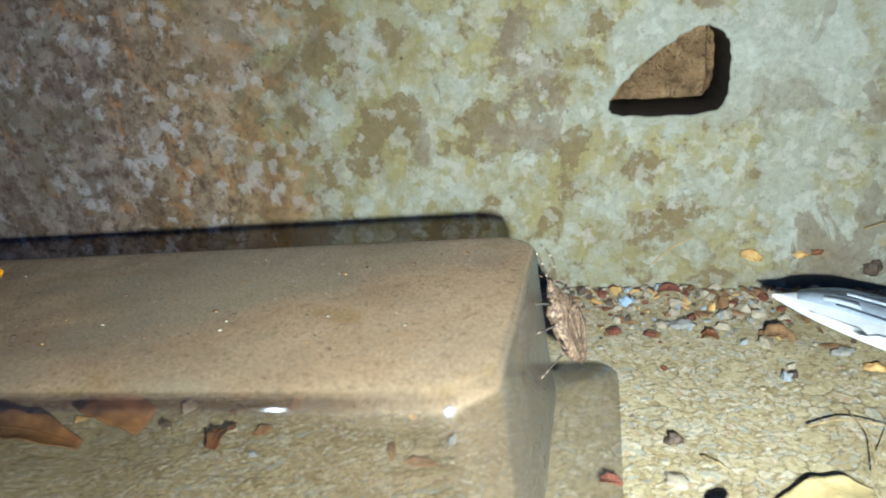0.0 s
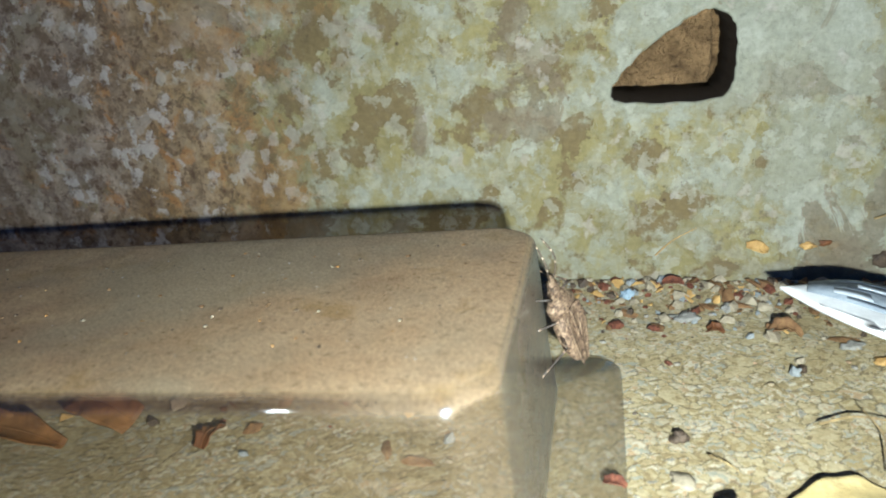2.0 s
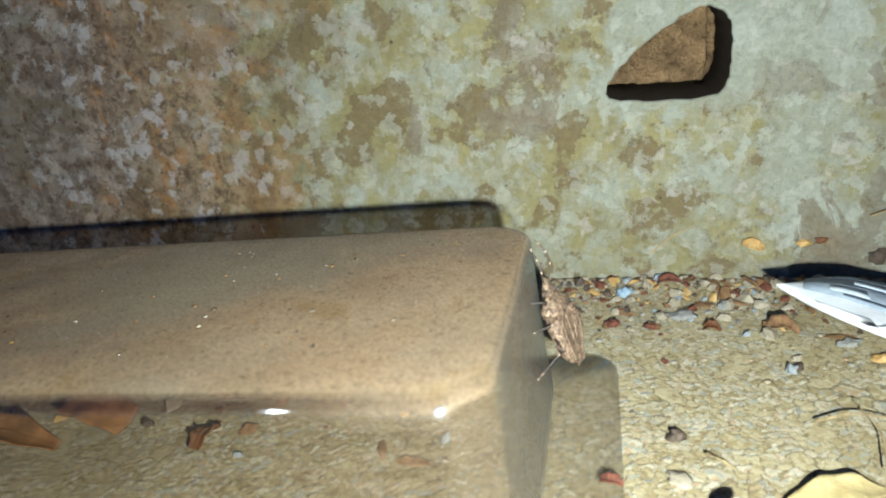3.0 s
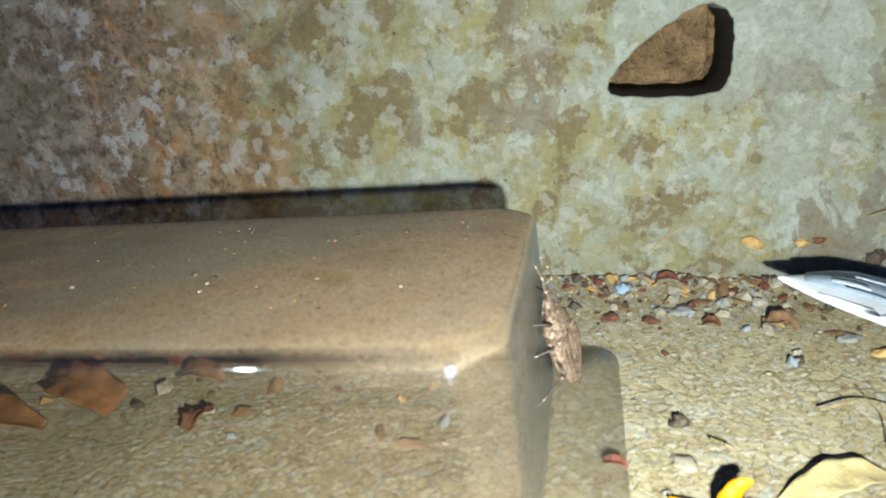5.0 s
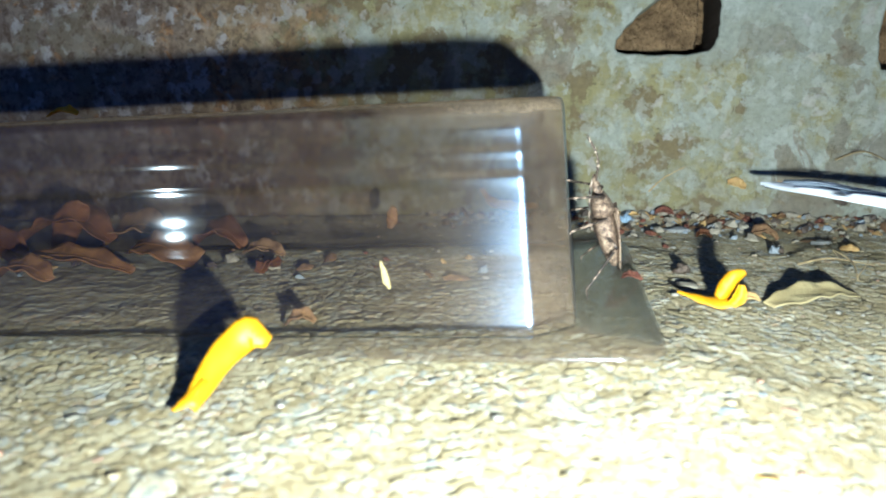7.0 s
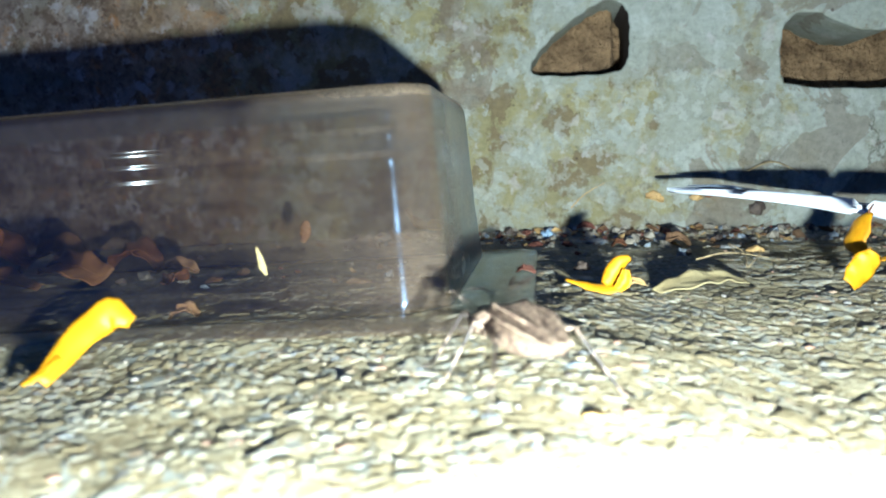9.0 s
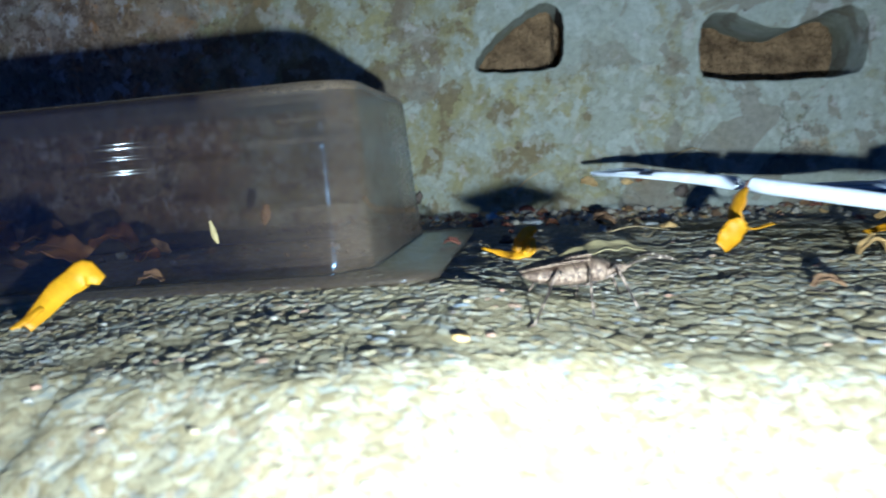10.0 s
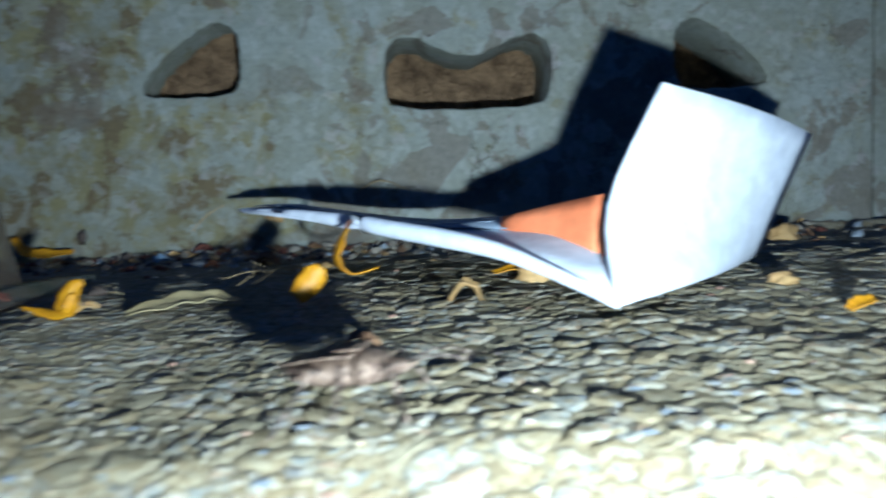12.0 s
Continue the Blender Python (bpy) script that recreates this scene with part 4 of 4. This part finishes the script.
leaf((-172, -70, -4.5), [(-14, 0, 3), (-4, 2, 10), (8, 1, 12), (18, 0, 5)], [6, 15, 15, 6], M_LEAF, "rusty brown dry leaf lying under the tray", cup=0.2, seed=9)
leaf((-94, -92, -2.2), [(0, 4, 0.6), (0.6, 1, 2.4), (0.2, -2, 3), (-0.4, -5, 0.8)], [3, 5, 5, 3], M_LEAF, "small rusty leaf scrap lying under the tray", (1, 0, 0.2), cup=0.2, seed=10)
leaf((-154, -109, -3.2), [(-8, 1, 1), (-3, 0, 4), (3, 0, 4), (8, -1, 1)], [4, 9, 9, 4], M_LEAF_ORANGE, "small golden dry leaf lying under the tray", cup=0.2, seed=12)
leaf((-49, -146.0, 8.2), [(0.9, 0.2, 0), (0.3, 0, 1.6), (-0.2, 0.2, 3.4), (-0.9, 0.5, 5.2)], [0.5, 1.5, 1.1, 0.4], M_PETAL_OLD, "pale papery scrap stuck inside the tray wall", (1, 0.3, 0), 0.2, "papery_scrap", 13, False)
leaf((-68, -140, -1.6), [(-3, 0, 0.4), (-1.2, -0.4, 2.0), (1.2, 0.2, 2.4), (3, 0.4, 0.8)], [1.4, 3.2, 3.0, 1.2], M_CRUMB, "curled tan leaf scrap inside the tray wall", (0, 1, 0.4), 0.25, "leaf_scrap", 22, False)
leaf((-66, -67.5, 6), [(-0.6, 0, 0), (0, 0.3, 2.2), (0.3, 0.2, 4.4), (0.8, 0, 6.4)], [1.6, 3.4, 3.2, 1.4], M_LEAF_ORANGE, "small orange leaf scrap stuck inside the tray wall", (1, 0, 0), 0.15, "leaf_scrap", 25, False)
leaf((-122, -64, -2.8), [(-9, 2, 0.6), (-3, 0, 5.5), (3, 0, 6.5), (9, -1, 1.5)], [4, 9, 9, 4], M_LEAF, "folded dark rusty leaf lying under the tray", (0.2, 1, 0.4), 0.3, "dry_leaf", 31)
leaf((-150, -62, -4), [(-12, 1, 1), (-4, 0, 7), (4, 1, 8), (12, 0, 2)], [5, 12, 11, 4], M_CRUMB, "dark brown dry leaf lying under the tray", (0.1, 1, 0.5), 0.25, "dry_leaf", 32)
leaf((-186, -84, -5), [(-13, 0, 1), (-4, 1, 6), (6, 0, 6), (14, -1, 1)], [5, 12, 12, 5], M_LEAF, "curled rusty leaf lying under the tray", (0.2, 1, 0.4), 0.25, "dry_leaf", 33)
leaf((-104, -72, -2.4), [(-6, 1, 0.5), (-2, 0, 2.6), (3, 0, 2.2), (7, -1, 0.5)], [3, 6, 6, 2], M_CRUMB, "small dark brown leaf lying under the tray", (0.2, 1, 0.4), 0.25, "dry_leaf", 34)
leaf((42.5, -2, 13), [(-3, 0, 1), (-0.6, -1.2, 1.2), (1.6, -1, 0.2), (3.4, 0, -0.8)], [1.4, 3.2, 3, 1.2], M_LEAF_TAN, "tan chip of bark caught at the wall", (0, 0.4, 1), 0.2, "bark_chip", 14, False)
leaf((-1, -106, 2.2), [(-2, 1, 0.4), (-0.6, 0, 1.2), (1, 0, 0.9), (2.2, -0.6, 0.2)], [1.0, 2.2, 2.2, 0.8], M_RED, "glossy red-brown husk on the tray's rim", (0, 1, 0.3), 0.3, "seed_husk", 15, False)
leaf((128, -66, floor_z(128, -66) + 1), [(-6, 0, 2), (0, -2, 5), (5, -1, 3), (9, 2, 1)], [3, 6, 5, 2], M_LEAF_TAN, "twisted tan leaf below the card", cup=0.3, seed=16)
leaf((102, -112, floor_z(102, -112)), [(-3, 1, 0.4), (-1.6, 0, 3.2), (0.6, -0.6, 4.6), (2.6, -0.4, 3.4), (4, 0.6, 0.6)], [2.0, 4.0, 4.4, 3.6, 2.0], M_LEAF_TAN, "small curled tan leaf on the stony ground", (0.1, 1, 0.1), 0.25, "dry_leaf", 17, False)
leaf((81, -142, floor_z(81, -142)), [(-3, 0, 0.2), (-1, 0.4, 1.8), (1.4, 0, 1.4), (3.4, -0.6, 0.2)], [1.2, 2.6, 2.4, 1.0], M_CRUMB, "small curled brown leaf scrap on the stony ground", (0, 1, 0.3), 0.3, "leaf_scrap", 18, False)


def husk(place, size, material, name, label, category, seed, turn=0.0):
    t = part(name, lump(size, seed, 3, 0.75, 1.5), material)
    x, y, z = place
    t.matrix_world = at(x, y, z - 0.25 * size[2] if z < 8 else z, 0, 0, turn)
    return tagged(t, label, category)


husk((4, -12, floor_z(4, -12) + 1.2), (1.9, 1.4, 1.9), M_SKY, "stone_chip", "pale sky-blue stone chip at the wall foot", "stone", 41)
husk((20, -25, floor_z(20, -25) + 0.6), (4.2, 2.4, 1.0), M_GREY, "pebble", "flat pale grey pebble at the wall foot", "stone", 42, 12)
husk((33, -18, floor_z(33, -18) + 0.8), (2.6, 2.0, 1.2), M_GREY, "pebble", "grey pebble at the wall foot", "stone", 43, 50)
husk((60, -40, floor_z(60, -40) + 0.5), (2.6, 1.8, 0.8), M_GREY, "pebble", "flat grey pebble near the card", "stone", 44, 20)
husk((65, -48, floor_z(65, -48) + 0.9), (2.4, 1.8, 1.3), M_LEAF_TAN, "husk", "orange-tan husk below the card", "husk", 45)
husk((78, -0.6, 9), (2.5, 0.9, 2.4), M_DARK, "mud_dab", "round dark dab of dried mud on the wall", "mud", 46)
husk((57, -0.4, 13), (2.2, 0.7, 1.2), M_LEAF_TAN, "bark_flake", "tan bark flake stuck on the wall", "bark", 47)
husk((62, -0.4, 14), (1.6, 0.6, 1.0), M_LEAF, "bark_flake", "rusty bark flake stuck on the wall", "bark", 48)
husk((175, -110, floor_z(175, -110) + 1.2), (3.4, 2.2, 1.8), M_LEAF_TAN, "pebble", "orange-tan pebble on the stony ground", "stone", 50)
leaf((45, -34, floor_z(45, -34)), [(-4, 1, 0.4), (-1.6, 0, 2.8), (1.4, 0, 2.4), (4, -1, 0.4)], [2, 5, 4.6, 1.6], M_CRUMB, "curled brown leaf scrap near the card tip", (0.1, 1, 0.3), 0.3, "leaf_scrap", 51, False)
leaf((27, -33, floor_z(27, -33)), [(-2, 1, 0.3), (-0.6, 0, 1.6), (1, 0, 1.4), (2.4, -0.6, 0.3)], [1.4, 3, 2.8, 1], M_LEAF, "small rusty leaf scrap at the wall foot", (0.1, 1, 0.3), 0.3, "leaf_scrap", 52, False)
leaf((18, -6, floor_z(18, -6) + 1), [(-3, 0, 0.6), (-1, -0.6, 1.8), (1.4, -0.4, 1.6), (3.4, 0, 0.4)], [1.4, 2.6, 2.4, 1], M_RED, "curled red-brown leaf scrap at the wall foot", (0.1, 0.6, 0.8), 0.3, "leaf_scrap", 53, False)
husk((0.5, -31, floor_z(0.5, -31) + 0.8), (1.9, 1.2, 1.6), M_RED, "husk", "dark red seed husk near the wall", "husk", 3)
husk((11, -33, floor_z(11, -33) + 1.0), (1.5, 1.2, 1.0), M_RED, "husk", "small orange-red husk near the wall", "husk", 5)
husk((43, -55, floor_z(43, -55) + 1.1), (1.4, 1.2, 1.5), M_BLUE, "stone_chip", "pale blue-white stone chip", "stone", 6)
husk((45, -53, floor_z(45, -53) + 1.0), (1.0, 0.9, 1.0), M_DARK, "seed", "tiny black seed on the ground", "seed", 7)
husk((13, -86.5, floor_z(13, -86.5) + 1.1), (1.7, 1.5, 1.5), M_DARK, "seed", "pitted black seed on the ground", "seed", 8)
husk((12.5, -100, floor_z(12.5, -100) + 0.5), (2.6, 2.2, 0.5), M_PEBBLE, "flat_seed", "round flat tan seed case", "seed", 9)
husk((43, -30, floor_z(43, -30) + 1.0), (2.2, 1.3, 1.0), M_CRUMB, "husk", "brown husk near the wall", "husk", 10)
husk((9.3, -188, floor_z(9.3, -188) + 0.3), (1.4, 1.2, 0.7), M_LEAF_TAN, "pebble", "pinkish pebble in the ground", "stone", 11)
husk((214, -34, floor_z(214, -34) + 2.0), (5.0, 4.0, 3.4), M_LEAF_TAN, "pebble", "round orange-tan pebble beside the card", "stone", 12)
husk((122, -90, floor_z(122, -90) + 1.5), (4.5, 3.2, 2.8), M_LEAF_TAN, "pebble", "tan pebble below the card", "stone", 13)
husk((-25, -2.5, 10), (1.4, 1.3, 2.4), M_DARK, "husk", "dark curled husk at the wall foot", "husk", 14)


# ---------- opened card booklet ----------
def build_card():
    card = thing("card_booklet", at(0, 0, 0.4), "small white card booklet standing open on the ground", "booklet")
    near = spline([(127, -146, 0.5), (116, -131, 5.5), (105, -118, 9.2), (86, -98, 12.5), (66, -78, 15.5), (50, -62, 17.3), (40.5, -46.5, 17.4)], 30)
    far = spline([(147, -74, 16.5), (126, -64, 13.2), (107, -54, 11.6), (88, -46, 12.8), (66, -41, 16.2), (56, -41, 18), (40, -45, 18)], 30)
    front = part("front_leaf", sheet([[a.lerp(b, k / 6) + Vector((0, 0, (0.5 + 3.2 * max(0.0, min(1.0, (a.x - 96) / 22))) * math.sin(math.pi * k / 6))) for k in range(7)] for a, b in zip(near, far)], 0.9), M_CARD, card, "curled white leaf with grey print")
    corner = [Vector(p) for p in ((127, -146, 0.5), (130.5, -129, 17.5), (142, -129, 41), (193, -90, 31), (180, -88, 1.2))]
    rows = []
    for i in range(13):
        u = i / 12
        left = spline(corner[:3], 9)
        row = [p.lerp(corner[4].lerp(corner[3], j / 8), u) + Vector((0.6, -0.8, 0)) * 3.0 * math.sin(math.pi * u) for j, p in enumerate(left)]
        rows.append(row)
    part("back_leaf", sheet(rows, 0.9), M_CARD, card, "upright blank white leaf")
    bm = sheet([[Vector(p).lerp(Vector(q), k / 4) for k in range(5)] for p, q in zip(spline([(130, -127, 6.5), (121, -112, 7.5), (112, -101, 9.5)], 8), spline([(131.5, -121, 19.5), (124, -109, 17.5), (113, -98, 14.5)], 8))], 0.3)
    part("inner_page", bm, M_ORANGE, card, "orange inner page")
    part("rolled_edge", tube([p + Vector((0.8, 1.0, 0.4)) for p in near[2:-3]], [0.8, 1.6, 2.2, 2.1, 1.2, 0.2], 30, 12), M_CARD, card, "rolled white edge")
    # print on the curled leaf: a grey field, with plain bars along its length
    def strip(i0, i1, v0, v1, lift, material, name):
        rows = [[near[i].lerp(far[i], v) + Vector((0, 0, lift + (0.5 + 3.2 * max(0.0, min(1.0, (near[i].x - 96) / 22))) * math.sin(math.pi * v))) for v in (v0, (v0 + v1) / 2, v1)] for i in range(i0, i1)]
        part(name, sheet(rows, 0.06), material, front)

    strip(7, 28, 0.34, 0.97, 0.62, M_FIELD, "print_field")
    for v0, v1, i0, i1, ink in ((0.42, 0.47, 14, 25, M_INK_DARK), (0.5, 0.66, 22, 26, M_INK), (0.53, 0.62, 16, 21, M_CARD), (0.7, 0.73, 12, 25, M_INK_DARK), (0.76, 0.86, 17, 24, M_INK), (0.9, 0.93, 15, 26, M_INK_DARK),
                                (0.5, 0.56, 8, 14, M_INK), (0.62, 0.66, 8, 13, M_INK), (0.78, 0.82, 8, 15, M_INK)):
        strip(i0, i1, v0, v1, 0.74, ink, "print_bar")


build_card()


# ---------- twigs ----------
def twig(path, radius, label, material=M_TWIG):
    t = part("twig", tube(path, [radius, radius * 0.8, radius * 0.4], 20, 6), material)
    tagged(t, label, "twig")


twig([(50, -98, 2), (52, -88, 4), (50, -80, 5.5), (54, -74, 2)], 0.22, "thin bent brown twig on the ground")
twig([(42, -80, 1.5), (50, -79, 3), (60, -80, 1.8)], 0.3, "short dark twig on the ground")
twig([(52, -92, 1.2), (57, -84, 4), (58, -72, 2.0)], 0.16, "thin brown stem on the ground")
twig([(13, -0.4, 10), (18, -0.7, 15), (25, -0.4, 19)], 0.22, "thin tan stem stuck on the wall", M_LEAF_TAN)
twig([(74, -2, 22), (82, -4, 25), (92, -2, 21)], 0.35, "thin brown stem stuck on the wall")
twig([(18, -93, 1.2), (21, -96, 1.6), (23, -98, 1.2)], 0.3, "tiny dark twig on the ground")


# ---------- litter along the wall foot and loose pebbles ----------
def litter():
    kinds = []
    for k, (mat, size, name, label, cat) in enumerate((
            (M_PEBBLE, (1.6, 1.3, 1.1), "pebble", "small tan pebble at the wall foot", "stone"),
            (M_RED, (1.3, 0.9, 0.6), "husk", "red-brown husk fragment at the wall foot", "husk"),
            (M_CRUMB, (2.2, 1.1, 0.45), "leaf_fragment", "brown leaf fragment at the wall foot", "leaf"),
            (M_DARK, (1.2, 0.9, 0.8), "bark_crumb", "dark bark crumb at the wall foot", "bark"),
            (M_LEAF_TAN, (1.7, 1.0, 0.4), "leaf_flake", "tan leaf fragment at the wall foot", "leaf"),
            (M_BLUE, (1.3, 1.0, 0.9), "stone_chip", "grey-blue stone chip at the wall foot", "stone"))):
        bm = lump(size, k + 21, 1, 0.9, 2.2)
        bmesh.ops.scale(bm, vec=(MM, MM, MM), verts=bm.verts)
        me = bpy.data.meshes.new(name)
        bm.to_mesh(me)
        bm.free()
        me.materials.append(mat)
        kinds.append((me, name, label, cat))
    r = random.Random(11)
    for _ in range(1050):
        me, name, label, cat = r.choices(kinds, (5, 3, 5, 3, 3, 1.5))[0]
        x = r.uniform(-70, 240) if r.random() < 0.85 else r.uniform(-200, 262)
        y = -1.2 - abs(r.gauss(0, r.choice((3, 10, 18))))
        if r.random() < 0.22:
            x, y = r.uniform(-12, 72), -1.5 - abs(r.gauss(0, 16))
        if r.random() < 0.04:
            x, y = r.uniform(-190, -20), r.uniform(-100, -62)
        s = r.uniform(0.3, 0.9) if r.random() < 0.75 else r.uniform(1.0, 1.9)
        ob = new(name, me)
        ob.matrix_world = at(x, y, floor_z(x, y) + 0.08 * s, r.uniform(-40, 40), r.uniform(-40, 40), r.uniform(0, 360)) @ Matrix.Diagonal((s, s, s, 1))
        tagged(ob, label, cat, "litter at the wall foot")


litter()


def loose_grit():
    n = Nodes("loose_grit")
    info = n.add("ShaderNodeNewGeometry").outputs["Random Per Island"]
    c = n.ramp(info, (0.0, (0.3, 0.23, 0.13)), (0.35, (0.34, 0.28, 0.18)), (0.62, (0.26, 0.25, 0.23)), (0.72, (0.33, 0.28, 0.19)), (0.88, (0.36, 0.2, 0.13)), (0.95, (0.1, 0.08, 0.07)))
    c = n.mix(0.4, c, n.ramp(n.noise(700, 4), (0.3, 0.4), (0.65, 1.0)), "MULTIPLY")
    mat = n.finish(c, 0.8, n.bump(n.noise(900, 4), 0.4, 0.0003), 0.3)
    r = random.Random(5)
    forms = []
    for k in range(6):
        bm = lump((1, 0.85, 0.42), k + 40, 1, 0.45)
        bm.verts.ensure_lookup_table()
        forms.append((np.array([v.co[:] for v in bm.verts]), [[v.index for v in f.verts] for f in bm.faces]))
        bm.free()
    verts, faces = [], []
    for _ in range(1100):
        x, y = r.uniform(-140, 270), r.uniform(-290, -6)
        if x < 3 and -162 < y < -50:
            continue
        co, fs = r.choice(forms)
        s = r.choice((0.3, 0.4, 0.5, 0.7, 1.0))
        a = r.uniform(0, 6.28)
        rot = np.array([[math.cos(a), -math.sin(a), 0], [math.sin(a), math.cos(a), 0], [0, 0, 1]])
        k = len(verts)
        verts += (((co * s) @ rot.T + np.array([x, y, floor_z(x, y) + 0.15 * s])) * MM).tolist()
        faces += [[k + i for i in f] for f in fs]
    me = bpy.data.meshes.new("grit")
    me.from_pydata(verts, [], faces)
    me.polygons.foreach_set("use_smooth", [True] * len(me.polygons))
    me.materials.append(mat)
    tagged(new("grit", me), "loose grit and small pebbles on the concrete", "grit", kind="stuff")


loose_grit()


def embedded_stones():
    n = Nodes("embedded_stone")
    pick = n.add("ShaderNodeObjectInfo").outputs["Random"]
    c = n.ramp(pick, (0.0, (0.3, 0.23, 0.13)), (0.25, (0.36, 0.3, 0.19)), (0.45, (0.25, 0.25, 0.24)), (0.58, (0.4, 0.35, 0.26)), (0.75, (0.36, 0.23, 0.16)), (0.83, (0.22, 0.24, 0.26)), (0.92, (0.38, 0.35, 0.28)), hard=True)
    c = n.mix(0.5, c, n.ramp(n.noise(800, 5, 0.7), (0.3, 0.4), (0.65, 1.0)), "MULTIPLY")
    c = n.mix(1.0, c, (0.6, 0.6, 0.58), "MULTIPLY")
    mat = n.finish(c, 0.8, n.bump(n.noise(1200, 4, 0.7), 0.5, 0.0005), 0.2, Diffuse_Roughness=1.0)
    forms = []
    for k in range(9):
        bm = lump((1.0, 0.8, 0.2), k + 80, 1, 0.55, 1.8)
        bmesh.ops.scale(bm, vec=(MM, MM, MM), verts=bm.verts)
        me = bpy.data.meshes.new("stone")
        bm.to_mesh(me)
        bm.free()
        me.polygons.foreach_set("use_smooth", [True] * len(me.polygons))
        me.materials.append(mat)
        forms.append(me)
    r = random.Random(31)
    for k in range(300):
        x, y = r.uniform(-95, 150), r.uniform(-198, -162)
        s = r.uniform(0.8, 2.1)
        ob = new("stone", r.choice(forms))
        ob.matrix_world = at(x, y, floor_z(x, y) - 0.13 * s, r.uniform(-6, 6), r.uniform(-6, 6), r.uniform(0, 360)) @ Matrix.Diagonal((s, s, s, 1))
        ob.parent = ground


embedded_stones()


# ---------- what moves ----------
def facing(place, head, back):
    """Pose of the bug: its middle, the way its head points and the way its back points."""
    f = Vector(head).normalized()
    u = Vector(back)
    u = (u - f * u.dot(f)).normalized()
    side = u.cross(f)
    m = Matrix((f, side, u)).transposed().to_4x4()
    m = m @ Matrix.Scale(1.12, 4)
    m.translation = Vector(place) * MM
    return m


BUG = [
    (0.0, (-10.6, -82, 26.5), (-0.33, 0.05, 0.94), (0.95, -0.3, 0.2)),
    (0.6, (-10.6, -82, 26.5), (-0.33, 0.05, 0.94), (0.95, -0.3, 0.2)),
    (1.1, (-9.0, -82, 27), (-0.42, 0.05, 0.9), (0.9, -0.35, 0.4)),
    (1.4, (-10.4, -82, 26.5), (-0.33, 0.05, 0.94), (0.95, -0.3, 0.2)),
    (3.2, (-10.8, -84, 25.5), (-0.33, 0.05, 0.94), (0.95, -0.3, 0.2)),
    (4.8, (-11.2, -93, 23), (-0.3, -0.1, 0.97), (0.95, -0.2, 0.2)),
    (5.5, (-11.5, -102, 21.5), (-0.25, -0.15, 0.95), (0.95, -0.2, 0.2)),
    (6.2, (-10.5, -110, 19.5), (-0.25, -0.1, 0.95), (0.95, -0.1, 0.2)),
    (6.7, (-8.6, -116, 19), (-0.2, -0.1, 0.95), (0.95, 0.0, 0.2)),
    (7.6, (-7.6, -128, 13), (-0.5, 0.0, 0.85), (0.8, -0.1, 0.5)),
    (8.3, (-6.5, -138, 9.0), (-0.78, 0.2, 0.58), (0.5, -0.2, 0.85)),
    (8.5, (-9.4, -155, 7.6), (-0.84, 0.2, 0.45), (0.4, -0.25, 0.88)),
    (8.6, (-8.2, -160, 6.8), (-0.86, 0.22, 0.4), (0.3, -0.2, 0.9)),
    (8.8, (-3.0, -176, 5.8), (-0.9, 0.35, 0.22), (0.2, -0.2, 0.9)),
    (9.05, (0.7, -179, 5.5), (-0.3, 0.95, 0.1), (0.05, -0.1, 1)),
    (9.3, (5.1, -182, 5.1), (0.6, 0.8, 0.05), (0, 0, 1)),
    (9.6, (12.9, -165, 6.2), (0.95, 0.3, 0.05), (0, 0, 1)),
    (10.0, (28.1, -165, 3.5), (1, 0.1, 0.06), (0, 0, 1)),
    (10.5, (45.6, -163, 1.7), (1, 0.05, 0.06), (0, 0, 1)),
    (11.0, (66.3, -162, 1.6), (1, 0, 0.06), (0, 0, 1)),
    (11.25, (78, -160.5, 0.8), (1, 0, 0.06), (0, 0, 1)),
    (11.5, (83, -160, 0.0), (1, -0.05, 0.06), (0, 0, 1)),
    (12.0, (80.5, -169.5, -1.4), (0.97, -0.25, 0.06), (0, 0, 1)),
]


def motions():
    walk(led, [(t, lamp_pose(t, m)) for t, m in EYES])
    walk(bug, [(t, facing(p, h, b)) for t, p, h, b in BUG])
    for k, (leg, hip, s, x) in enumerate(bug_legs):
        rows = []
        for i in range(49):
            t = i * 0.25
            swing = 0.0 if t < 3.2 else 5.0 if t < 8.0 else 14.0
            a = swing * math.sin(2 * math.pi * t * 1.1 + (k % 2) * math.pi)
            rows.append((t, Matrix.Translation(hip * MM) @ pose(0, 0, 0, 0, 0.3 * a, a)))
        walk(leg, rows)


motions()
